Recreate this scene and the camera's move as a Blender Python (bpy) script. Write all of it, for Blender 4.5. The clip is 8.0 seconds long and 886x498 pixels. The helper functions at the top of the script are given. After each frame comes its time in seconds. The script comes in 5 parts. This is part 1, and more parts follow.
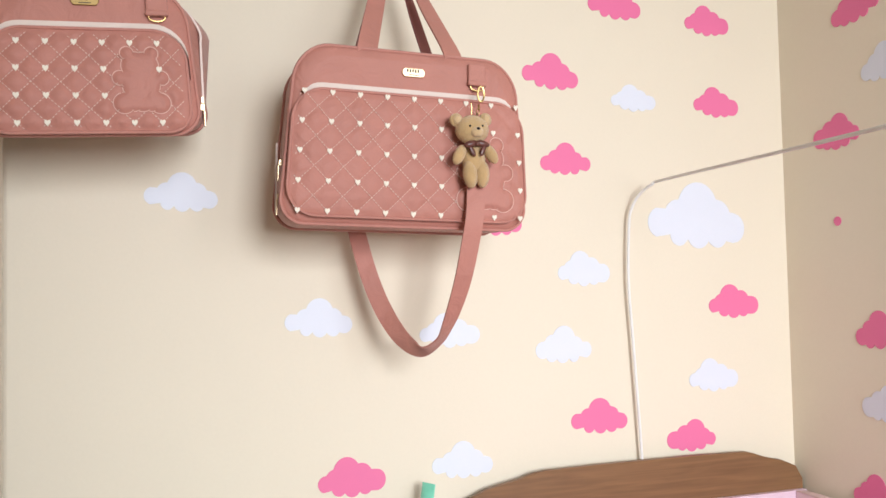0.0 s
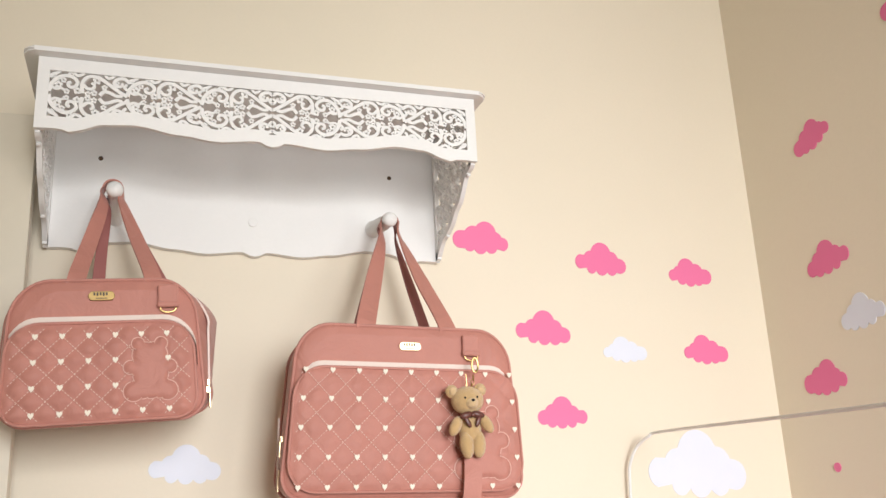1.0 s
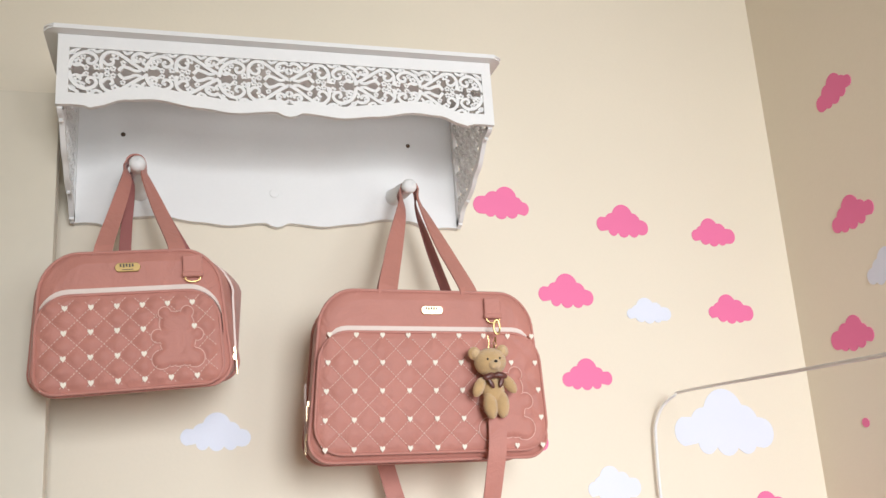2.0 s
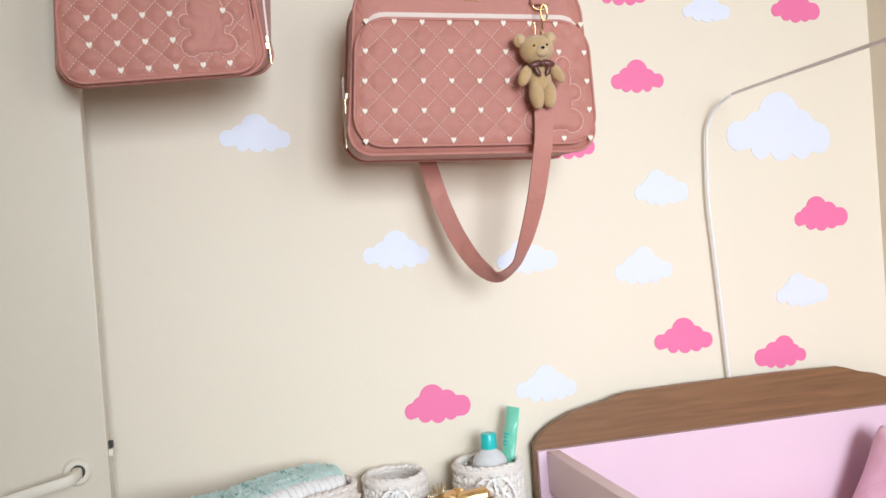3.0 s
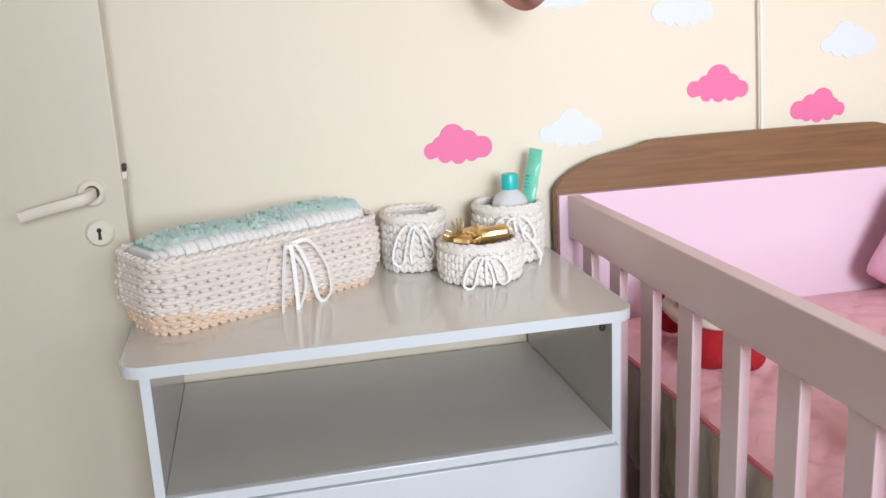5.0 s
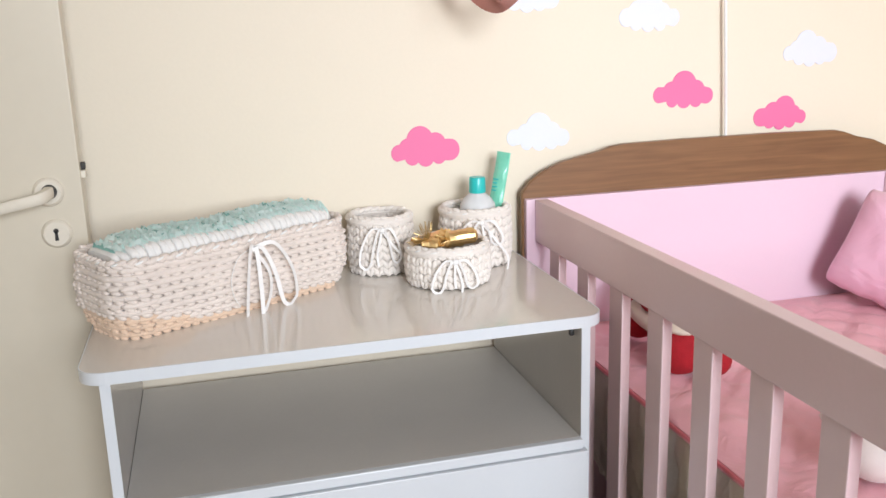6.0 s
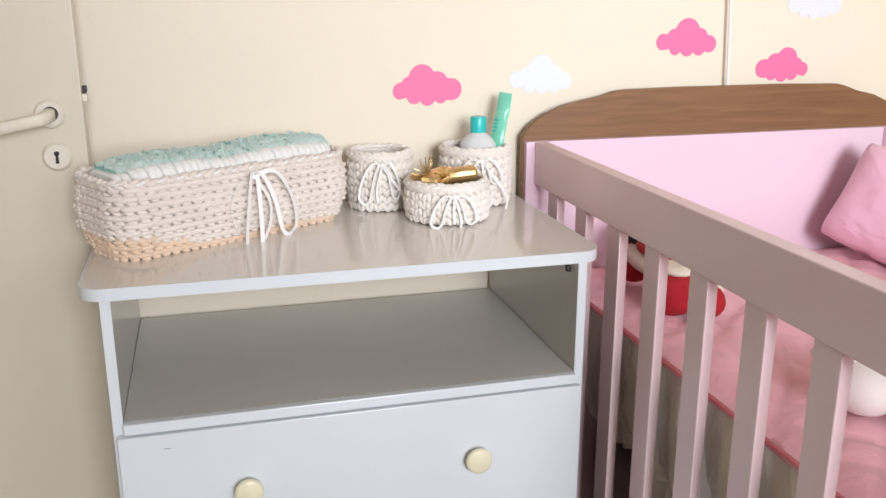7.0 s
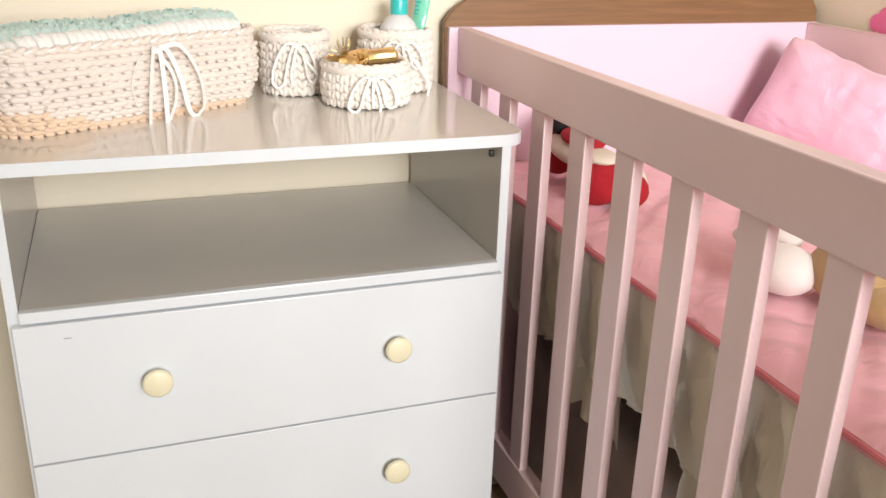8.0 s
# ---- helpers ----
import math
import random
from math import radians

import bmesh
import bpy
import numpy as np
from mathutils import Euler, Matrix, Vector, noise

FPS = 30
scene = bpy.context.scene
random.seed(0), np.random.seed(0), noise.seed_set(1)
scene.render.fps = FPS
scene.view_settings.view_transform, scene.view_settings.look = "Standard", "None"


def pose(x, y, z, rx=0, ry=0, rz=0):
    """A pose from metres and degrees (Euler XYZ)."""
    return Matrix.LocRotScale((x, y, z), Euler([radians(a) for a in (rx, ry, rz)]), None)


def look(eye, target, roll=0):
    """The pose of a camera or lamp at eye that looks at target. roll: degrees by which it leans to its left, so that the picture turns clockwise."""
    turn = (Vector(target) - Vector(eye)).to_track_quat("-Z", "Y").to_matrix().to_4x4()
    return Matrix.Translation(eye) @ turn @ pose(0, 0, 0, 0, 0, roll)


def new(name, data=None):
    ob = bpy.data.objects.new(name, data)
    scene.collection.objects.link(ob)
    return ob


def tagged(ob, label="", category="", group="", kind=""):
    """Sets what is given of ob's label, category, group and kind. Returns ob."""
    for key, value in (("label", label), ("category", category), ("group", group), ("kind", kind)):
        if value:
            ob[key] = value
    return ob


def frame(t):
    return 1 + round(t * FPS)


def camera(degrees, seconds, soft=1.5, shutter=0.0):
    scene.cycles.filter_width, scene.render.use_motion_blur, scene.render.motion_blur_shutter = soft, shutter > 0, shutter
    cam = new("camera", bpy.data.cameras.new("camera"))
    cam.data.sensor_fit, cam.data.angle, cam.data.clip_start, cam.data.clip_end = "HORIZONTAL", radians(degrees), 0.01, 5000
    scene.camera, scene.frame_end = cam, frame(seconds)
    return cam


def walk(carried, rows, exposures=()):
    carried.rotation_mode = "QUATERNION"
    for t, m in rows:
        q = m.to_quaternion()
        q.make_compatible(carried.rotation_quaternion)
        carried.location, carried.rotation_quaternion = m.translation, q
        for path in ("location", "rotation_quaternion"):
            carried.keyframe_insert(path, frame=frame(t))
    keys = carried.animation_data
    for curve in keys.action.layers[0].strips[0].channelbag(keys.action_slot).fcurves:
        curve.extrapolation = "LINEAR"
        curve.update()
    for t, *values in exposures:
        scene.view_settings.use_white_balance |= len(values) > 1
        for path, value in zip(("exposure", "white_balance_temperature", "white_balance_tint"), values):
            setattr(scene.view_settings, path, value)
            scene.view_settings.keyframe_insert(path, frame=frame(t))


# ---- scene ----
cam = camera(53.0, 8.0)
PATH = [
    (0, (0.088, 0.686, 1.374), (0.744, 2.574, 1.465), -1.2),
    (0.5, (0.094, 0.675, 1.427), (0.751, 2.531, 1.779), -2.0),
    (1, (0.088, 0.612, 1.468), (0.716, 2.433, 2.008), -2.8),
    (1.2, (0.085, 0.597, 1.469), (0.71, 2.407, 2.046), -3.0),
    (2.3, (0.103, 0.617, 1.424), (0.638, 2.506, 1.807), -4.3),
    (2.5, (0.103, 0.633, 1.405), (0.616, 2.546, 1.681), -4.5),
    (3, (0.106, 0.677, 1.347), (0.571, 2.622, 1.319), -4.2),
    (3.5, (0.089, 0.718, 1.327), (0.521, 2.659, 1.117), -1.9),
    (4, (0.09, 0.726, 1.31), (0.515, 2.663, 1.052), -1.6),
    (4.5, (0.091, 0.724, 1.247), (0.491, 2.651, 0.892), -2.9),
    (4.7, (0.102, 0.719, 1.252), (0.477, 2.632, 0.802), -3.0),
    (5.8, (0.086, 0.75, 1.231), (0.574, 2.624, 0.729), -1.9),
    (6, (0.083, 0.744, 1.246), (0.576, 2.622, 0.766), -1.7),
    (6.5, (0.078, 0.731, 1.237), (0.577, 2.609, 0.761), -1.1),
    (7, (0.07, 0.728, 1.199), (0.571, 2.585, 0.652), 0.0),
    (7.5, (0.071, 0.743, 1.165), (0.573, 2.554, 0.478), 0.6),
    (8, (0.082, 0.755, 1.14), (0.735, 2.505, 0.425), 1.8),
]
walk(cam, [(t, look(eye, target, roll)) for t, eye, target, roll in PATH],
     exposures=[(0, -0.1, 6480, 10), (0.6, -0.05, 6700, 10), (1.0, 0.03, 6780, 10), (1.3, 0.03, 6750, 10), (2.5, -0.08, 6230, 9), (4.5, -0.1, 6120, 9), (6.5, 0.0, 6420, 11), (7.0, -0.02, 6450, 11), (7.5, 0.15, 6780, 11), (8.0, 0.26, 7080, 11)])

# ---- world, sun, large lights ----
world = bpy.data.worlds.new("sky")
scene.world = world
world.use_nodes = True
wn = world.node_tree.nodes
sky = wn.new("ShaderNodeTexSky")
sky.sky_type, sky.sun_disc = "NISHITA", False
sky.sun_elevation, sky.sun_rotation = radians(40), radians(200)
wn["Background"].inputs["Strength"].default_value = 0.1
world.node_tree.links.new(sky.outputs[0], wn["Background"].inputs["Color"])

RX, BY, LX, FY, CZ = 1.372, 2.2, -1.0, -1.8, 2.75      # right wall, back wall, left wall, front wall, ceiling
WX0, WX1, WZ0, WZ1 = 0.02, 1.12, 1.15, 2.5             # the window in the front wall, behind the camera
EY0, EY1 = -1.1, 0.6                                   # the window in the right wall, behind the camera

lamp = bpy.data.lights.new("window_daylight", "AREA")
lamp.shape, lamp.size, lamp.size_y = "RECTANGLE", WX1 - WX0 - 0.04, WZ1 - WZ0 - 0.04
lamp.energy, lamp.color, lamp.spread = 28.5, (0.92, 0.955, 1.0), radians(76)
new("window_daylight", lamp).matrix_world = look(((WX0 + WX1) / 2, FY - 0.05, (WZ0 + WZ1) / 2), (1.14, BY, 0.90))

side_lamp = bpy.data.lights.new("side_window_daylight", "AREA")
side_lamp.shape, side_lamp.size, side_lamp.size_y = "RECTANGLE", 0.85, 1.3
side_lamp.energy, side_lamp.color, side_lamp.spread = 18, (0.92, 0.955, 1.0), radians(155)
new("side_window_daylight", side_lamp).matrix_world = look((RX + 0.26, -1.15, 1.75), (0.6, 2.0, 1.15))


# ---- materials ----
def mat(name, color, rough=0.6, var=0.08, scale=6.0, fine=90.0, bump=0.1, metal=0.0, coat=0.0, sheen=0.0, tint=None, dist=0.002, wrinkle=0.0, wscale=16.0):
    """A Principled material with variation at two scales and fine relief."""
    m = bpy.data.materials.new(name)
    m.use_nodes = True
    nt = m.node_tree
    n, l = nt.nodes, nt.links
    b = n["Principled BSDF"]
    co = n.new("ShaderNodeTexCoord")
    big, small = n.new("ShaderNodeTexNoise"), n.new("ShaderNodeTexNoise")
    big.inputs["Scale"].default_value, small.inputs["Scale"].default_value = scale, fine
    big.inputs["Detail"].default_value, small.inputs["Detail"].default_value = 3, 4
    for t in (big, small):
        l.new(co.outputs["Object"], t.inputs["Vector"])
    mix = n.new("ShaderNodeMix")
    mix.data_type = "RGBA"
    dark = tint or tuple(c * (1 - 2.2 * var) for c in color)
    mix.inputs[6].default_value, mix.inputs[7].default_value = (*dark, 1), (*[min(1, c * (1 + var)) for c in color], 1)
    add = n.new("ShaderNodeMath")
    add.operation = "MULTIPLY_ADD"
    add.inputs[1].default_value, add.inputs[2].default_value = 0.45, 0.27
    l.new(small.outputs["Fac"], add.inputs[0])
    av = n.new("ShaderNodeMath")
    av.operation = "MULTIPLY"
    av.use_clamp = True
    l.new(add.outputs[0], av.inputs[0])
    sc = n.new("ShaderNodeMath")
    sc.operation = "MULTIPLY"
    sc.inputs[1].default_value = 2.0
    l.new(big.outputs["Fac"], sc.inputs[0])
    l.new(sc.outputs[0], av.inputs[1])
    l.new(av.outputs[0], mix.inputs[0])
    l.new(mix.outputs[2], b.inputs["Base Color"])
    b.inputs["Roughness"].default_value, b.inputs["Metallic"].default_value = rough, metal
    b.inputs["Coat Weight"].default_value, b.inputs["Coat Roughness"].default_value = coat, 0.12
    b.inputs["Sheen Weight"].default_value = sheen
    if bump:
        bp = n.new("ShaderNodeBump")
        bp.inputs["Strength"].default_value, bp.inputs["Distance"].default_value = bump, dist
        l.new(small.outputs["Fac"], bp.inputs["Height"])
        l.new(bp.outputs[0], b.inputs["Normal"])
        if wrinkle:
            wv, wb = n.new("ShaderNodeTexNoise"), n.new("ShaderNodeBump")
            wv.inputs["Scale"].default_value, wv.inputs["Detail"].default_value, wv.inputs["Distortion"].default_value = wscale, 3, 1.2
            wb.inputs["Strength"].default_value, wb.inputs["Distance"].default_value = wrinkle, 0.012
            l.new(co.outputs["Object"], wv.inputs["Vector"])
            l.new(wv.outputs["Fac"], wb.inputs["Height"])
            l.new(wb.outputs[0], bp.inputs["Normal"])
    return m


M = {}
M["wall"] = mat("cream_wall_paint", (0.81, 0.730, 0.592), 0.62, 0.025, 1.6, 160, 0.12, dist=0.001)
M["ceiling"] = mat("white_ceiling_paint", (0.8, 0.78, 0.72), 0.8, 0.02, 2, 120, 0.1)
M["floor"] = mat("brown_wood_floor", (0.36, 0.255, 0.17), 0.4, 0.3, 5, 60, 0.1)
M["door"] = mat("cream_door_enamel", (0.68, 0.62, 0.505), 0.35, 0.03, 2.5, 50, 0.06, dist=0.001)
M["doorfit"] = mat("cream_painted_metal", (0.77, 0.71, 0.60), 0.5, 0.05, 20, 200, 0.05)
M["dark"] = mat("dark_metal", (0.03, 0.027, 0.025), 0.5, 0.2, 30, 200, 0.05)
M["screw"] = mat("brown_screw", (0.10, 0.06, 0.035), 0.5, 0.2, 60, 300, 0.05, metal=0.5)
M["mdf"] = mat("white_painted_board", (0.84, 0.833, 0.818), 0.5, 0.025, 9, 220, 0.08, dist=0.001)
M["lam"] = mat("white_laminate", (0.69, 0.722, 0.752), 0.32, 0.02, 5, 260, 0.05, dist=0.0006)
M["lamtop"] = mat("glossy_grey_white_laminate", (0.76, 0.718, 0.662), 0.13, 0.03, 5, 200, 0.02, coat=0.5, dist=0.0004)
# White laminate darkened and warmed: the shade inside the dresser is in its colour.
M["lamin"] = mat("shaded_inner_laminate", (0.58, 0.555, 0.52), 0.2, 0.04, 7, 220, 0.04, dist=0.0006)
M["knob"] = mat("cream_plastic", (0.80, 0.74, 0.53), 0.35, 0.03, 30, 200, 0.03, coat=0.3)
M["pinkpaint"] = mat("pink_lacquer_panel", (0.78, 0.58, 0.68), 0.58, 0.02, 4, 150, 0.04, dist=0.0006)
M["rail"] = mat("pink_lacquer_rail", (0.84, 0.635, 0.655), 0.36, 0.025, 6, 180, 0.04, coat=0.15, dist=0.0006)
M["bag"] = mat("dusty_rose_fabric", (0.505, 0.210, 0.166), 0.62, 0.07, 14, 700, 0.35, sheen=0.15, dist=0.0008, wrinkle=0.35, wscale=22)
# The bag's rose darkened, so the rear handles have their shade painted in.
M["bagshade"] = mat("dusty_rose_shaded", (0.34, 0.125, 0.115), 0.7, 0.08, 20, 700, 0.3, dist=0.0008)
M["tonalthread"] = mat("rose_thread", (0.76, 0.49, 0.42), 0.7, 0.08, 60, 900, 0.3)
M["thread"] = mat("cream_thread", (0.76, 0.57, 0.48), 0.7, 0.08, 60, 900, 0.3)
M["heart"] = mat("ivory_embroidery", (0.88, 0.80, 0.68), 0.6, 0.06, 90, 1200, 0.5, dist=0.001)
M["zip"] = mat("pale_pink_zip_tape", (0.83, 0.70, 0.64), 0.55, 0.04, 40, 900, 0.3)
M["gold"] = mat("gold_metal", (0.56, 0.40, 0.17), 0.38, 0.06, 60, 300, 0.05, metal=1.0)
M["brass"] = mat("dull_brass", (0.40, 0.28, 0.12), 0.52, 0.08, 60, 300, 0.05, metal=1.0)
M["palegold"] = mat("pale_gold_metal", (0.80, 0.64, 0.42), 0.34, 0.06, 60, 300, 0.05, metal=1.0)
M["foil"] = mat("gold_foil", (0.90, 0.64, 0.30), 0.46, 0.12, 60, 220, 0.25, metal=1.0, dist=0.002)
M["fur"] = mat("honey_plush", (0.66, 0.43, 0.20), 0.95, 0.12, 60, 900, 0.8, sheen=0.4, dist=0.003)
M["brownsatin"] = mat("brown_satin", (0.13, 0.045, 0.035), 0.35, 0.15, 60, 500, 0.1)
M["pinkcloud"] = mat("pink_vinyl", (0.83, 0.175, 0.37), 0.55, 0.02, 14, 300, 0.03)
M["whitecloud"] = mat("white_vinyl", (0.74, 0.775, 0.88), 0.5, 0.015, 14, 300, 0.03)
M["cable"] = mat("white_cable_sheath", (0.84, 0.83, 0.81), 0.4, 0.04, 20, 200, 0.03)
M["yarn"] = mat("cream_cotton_yarn", (0.79, 0.70, 0.635), 0.88, 0.05, 25, 500, 0.5, sheen=0.25, dist=0.0015)
M["paleyarn"] = mat("pale_cotton_yarn", (0.85, 0.79, 0.73), 0.88, 0.05, 25, 500, 0.5, sheen=0.25, dist=0.0015)
M["peach"] = mat("peach_cotton_yarn", (0.78, 0.58, 0.43), 0.88, 0.08, 25, 500, 0.5, sheen=0.25, dist=0.0015)
M["white"] = mat("white_cotton", (0.86, 0.85, 0.83), 0.85, 0.03, 25, 500, 0.4, dist=0.0015)
M["ribbon"] = mat("white_satin", (0.88, 0.86, 0.84), 0.34, 0.04, 30, 600, 0.1, sheen=0.2)
M["mint"] = mat("mint_printed_film", (0.71, 0.86, 0.82), 0.55, 0.12, 45, 170, 0.2, tint=(0.52, 0.74, 0.69))
M["mintpale"] = mat("pale_mint_film", (0.80, 0.88, 0.86), 0.55, 0.06, 45, 260, 0.2, tint=(0.62, 0.79, 0.75))
M["mintdark"] = mat("dark_mint_print", (0.33, 0.58, 0.53), 0.55, 0.1, 60, 260, 0.2, tint=(0.18, 0.40, 0.38))
M["tealcap"] = mat("teal_plastic", (0.02, 0.52, 0.50), 0.35, 0.03, 40, 200, 0.02, coat=0.2)
M["greenpack"] = mat("green_film", (0.12, 0.55, 0.38), 0.3, 0.1, 40, 160, 0.3, tint=(0.30, 0.72, 0.55), coat=0.3)
M["quilt"] = mat("pink_cotton_cover", (0.86, 0.45, 0.51), 0.75, 0.05, 10, 600, 0.3, sheen=0.2, dist=0.0008, wrinkle=0.6, wscale=13)
M["piping"] = mat("coral_piping", (0.82, 0.24, 0.29), 0.6, 0.06, 30, 600, 0.3)
M["sheet"] = mat("cream_bed_sheet", (0.87, 0.84, 0.755), 0.8, 0.04, 10, 600, 0.3, dist=0.0008, wrinkle=0.6, wscale=12)
M["pillow"] = mat("pink_satin_cushion", (0.87, 0.50, 0.64), 0.45, 0.04, 10, 500, 0.15, sheen=0.3, dist=0.0008, wrinkle=0.7, wscale=11)
M["red"] = mat("red_plush", (0.44, 0.010, 0.02), 0.9, 0.12, 60, 500, 0.8, dist=0.003)
M["cream"] = mat("cream_plush", (0.80, 0.70, 0.58), 0.9, 0.06, 50, 600, 0.7, dist=0.003)
M["whiteplush"] = mat("soft_white_plush", (0.84, 0.76, 0.73), 0.95, 0.03, 30, 500, 0.2, sheen=0.3, dist=0.002)
M["black"] = mat("black_plush", (0.015, 0.013, 0.014), 0.9, 0.1, 60, 500, 0.6, dist=0.003)
M["plum"] = mat("plum_fabric", (0.42, 0.34, 0.325), 0.85, 0.15, 12, 400, 0.4)
M["ink"] = mat("black_ink", (0.03, 0.02, 0.015), 0.5, 0.1, 60, 300, 0.0)


def wood_mat():
    """Brown wood with grain along x."""
    m = mat("brown_wood_board", (0.25, 0.125, 0.055), 0.42, 0.15, 5, 150, 0.05)
    n, l = m.node_tree.nodes, m.node_tree.links
    co, mp, ns, rp = n.new("ShaderNodeTexCoord"), n.new("ShaderNodeMapping"), n.new("ShaderNodeTexNoise"), n.new("ShaderNodeValToRGB")
    mp.inputs["Scale"].default_value = (4.0, 90.0, 90.0)
    ns.inputs["Scale"].default_value, ns.inputs["Detail"].default_value, ns.inputs["Distortion"].default_value = 1.6, 6, 0.6
    l.new(co.outputs["Object"], mp.inputs[0])
    l.new(mp.outputs[0], ns.inputs["Vector"])
    l.new(ns.outputs["Fac"], rp.inputs[0])
    rp.color_ramp.elements[0].position, rp.color_ramp.elements[0].color = 0.30, (0.172, 0.084, 0.037, 1)
    rp.color_ramp.elements[1].position, rp.color_ramp.elements[1].color = 0.70, (0.248, 0.127, 0.056, 1)
    l.new(rp.outputs[0], n["Principled BSDF"].inputs["Base Color"])
    return m


def clear_plastic():
    m = bpy.data.materials.new("clear_plastic")
    m.use_nodes = True
    b = m.node_tree.nodes["Principled BSDF"]
    b.inputs["Base Color"].default_value, b.inputs["Roughness"].default_value = (0.96, 0.97, 0.98, 1), 0.22
    b.inputs["Transmission Weight"].default_value, b.inputs["IOR"].default_value = 0.35, 1.2
    return m


M["wood"], M["clear"] = wood_mat(), clear_plastic()


# ---- mesh helpers ----
def thing(name, m, label, category, group=""):
    ob = new(name)
    ob.empty_display_size = 0.05
    ob.matrix_world = m
    return tagged(ob, label, category, group)


def finish(name, bm, materials, smooth=True, angle=40):
    me = bpy.data.meshes.new(name)
    bmesh.ops.recalc_face_normals(bm, faces=bm.faces)
    bm.normal_update()
    boxy = len(bm.faces) < 400
    for f in bm.faces:
        f.smooth = smooth and not (boxy and max(abs(c) for c in f.normal) > 0.9999)
    if smooth:
        lim = radians(angle)
        for e in bm.edges:
            if len(e.link_faces) == 2 and e.calc_face_angle(0) > lim:
                e.smooth = False
    bm.to_mesh(me)
    bm.free()
    for m in materials if isinstance(materials, (list, tuple)) else [materials]:
        me.materials.append(m)
    return me


def part(name, bm, material, parent=None, label="", smooth=True, angle=40, kind=""):
    """Links a bmesh as one mesh object under a thing or part."""
    ob = new(name, finish(name, bm, material, smooth, angle))
    ob.parent = parent
    if kind:
        ob["kind"] = kind
    if label:
        ob["label"] = label
    return ob


def solo(name, bm, material, label, category, group="", kind="", smooth=True, angle=40, m=None):
    ob = tagged(part(name, bm, material, None, "", smooth, angle), label, category, group, kind)
    if m is not None:
        ob.matrix_world = m
    return ob


def box(x0, x1, y0, y1, z0, z1, bevel=0.0, seg=2, bm=None):
    b = bmesh.new()
    bmesh.ops.create_cube(b, size=1, matrix=Matrix.Translation(((x0 + x1) / 2, (y0 + y1) / 2, (z0 + z1) / 2)) @ Matrix.Diagonal((x1 - x0, y1 - y0, z1 - z0, 1)))
    if bevel:
        bmesh.ops.bevel(b, geom=b.edges[:], offset=bevel, segments=seg, affect="EDGES", profile=0.5)
    return b if bm is None else merge(bm, b)


def merge(bm, b):
    me = bpy.data.meshes.new("tmp")
    b.to_mesh(me)
    b.free()
    bm.from_mesh(me)
    bpy.data.meshes.remove(me)
    return bm


def prism(bm, pts, d0, d1, axis="y"):
    """Extrudes the outline pts, (x, z) for axis y, (y, z) for axis x, (x, y) for axis z, from d0 to d1."""
    def at(p, d):
        return (p[0], d, p[1]) if axis == "y" else (d, p[0], p[1]) if axis == "x" else (p[0], p[1], d)
    a, b = [bm.verts.new(at(p, d0)) for p in pts], [bm.verts.new(at(p, d1)) for p in pts]
    bm.faces.new(a)
    bm.faces.new(b[::-1])
    n = len(pts)
    for i in range(n):
        bm.faces.new((a[i], a[(i + 1) % n], b[(i + 1) % n], b[i]))
    return bm


def loft(bm, rings, closed=True, caps=True):
    vs = [[bm.verts.new(p) for p in r] for r in rings]
    n = len(rings[0])
    for a, b in zip(vs, vs[1:]):
        for i in range(n if closed else n - 1):
            bm.faces.new((a[i], a[(i + 1) % n], b[(i + 1) % n], b[i]))
    if caps and closed:
        bm.faces.new(vs[0][::-1])
        bm.faces.new(vs[-1])
    return bm


def smooth_path(pts, steps=8):
    """Catmull-Rom through the points."""
    P = [Vector(p) for p in pts]
    P = [2 * P[0] - P[1]] + P + [2 * P[-1] - P[-2]]
    out = []
    for i in range(1, len(P) - 2):
        a, b, c, d = P[i - 1:i + 3]
        for k in range(steps):
            t = k / steps
            out.append(0.5 * (2 * b + (c - a) * t + (2 * a - 5 * b + 4 * c - d) * t * t + (3 * b - a - 3 * c + d) * t ** 3))
    return out + [P[-2]]


def tube(bm, pts, r, seg=8, closed=False):
    pts = [Vector(p) for p in pts]
    n, rings, side = len(pts), [], None
    for i, p in enumerate(pts):
        t = (pts[(i + 1) % n] - pts[i - 1]) if closed else (pts[min(i + 1, n - 1)] - pts[max(i - 1, 0)])
        t = t.normalized() if t.length > 1e-9 else Vector((0, 0, 1))
        if side is None:
            side = t.orthogonal().normalized()
        side = (side - t * side.dot(t)).normalized()
        up = t.cross(side)
        rr = r(i / (n - 1)) if callable(r) else r
        rings.append([p + side * math.cos(a) * rr + up * math.sin(a) * rr for a in (2 * math.pi * k / seg for k in range(seg))])
    if closed:
        rings.append(rings[0])
    return loft(bm, rings, caps=not closed)


def ribbon(bm, pts, wides, width, thick=0.0012):
    """A band along pts; wides: its width direction, one for all or one a point."""
    pts = [Vector(p) for p in pts]
    n, rings = len(pts), []
    for i, p in enumerate(pts):
        t = (pts[min(i + 1, n - 1)] - pts[max(i - 1, 0)]).normalized()
        w = Vector(wides[i] if isinstance(wides, list) else wides)
        w = (w - t * w.dot(t)).normalized()
        u = t.cross(w) * thick / 2
        ww = (width(i / (n - 1)) if callable(width) else width) / 2
        rings.append([p + w * ww + u, p - w * ww + u, p - w * ww - u, p + w * ww - u])
    return loft(bm, rings)


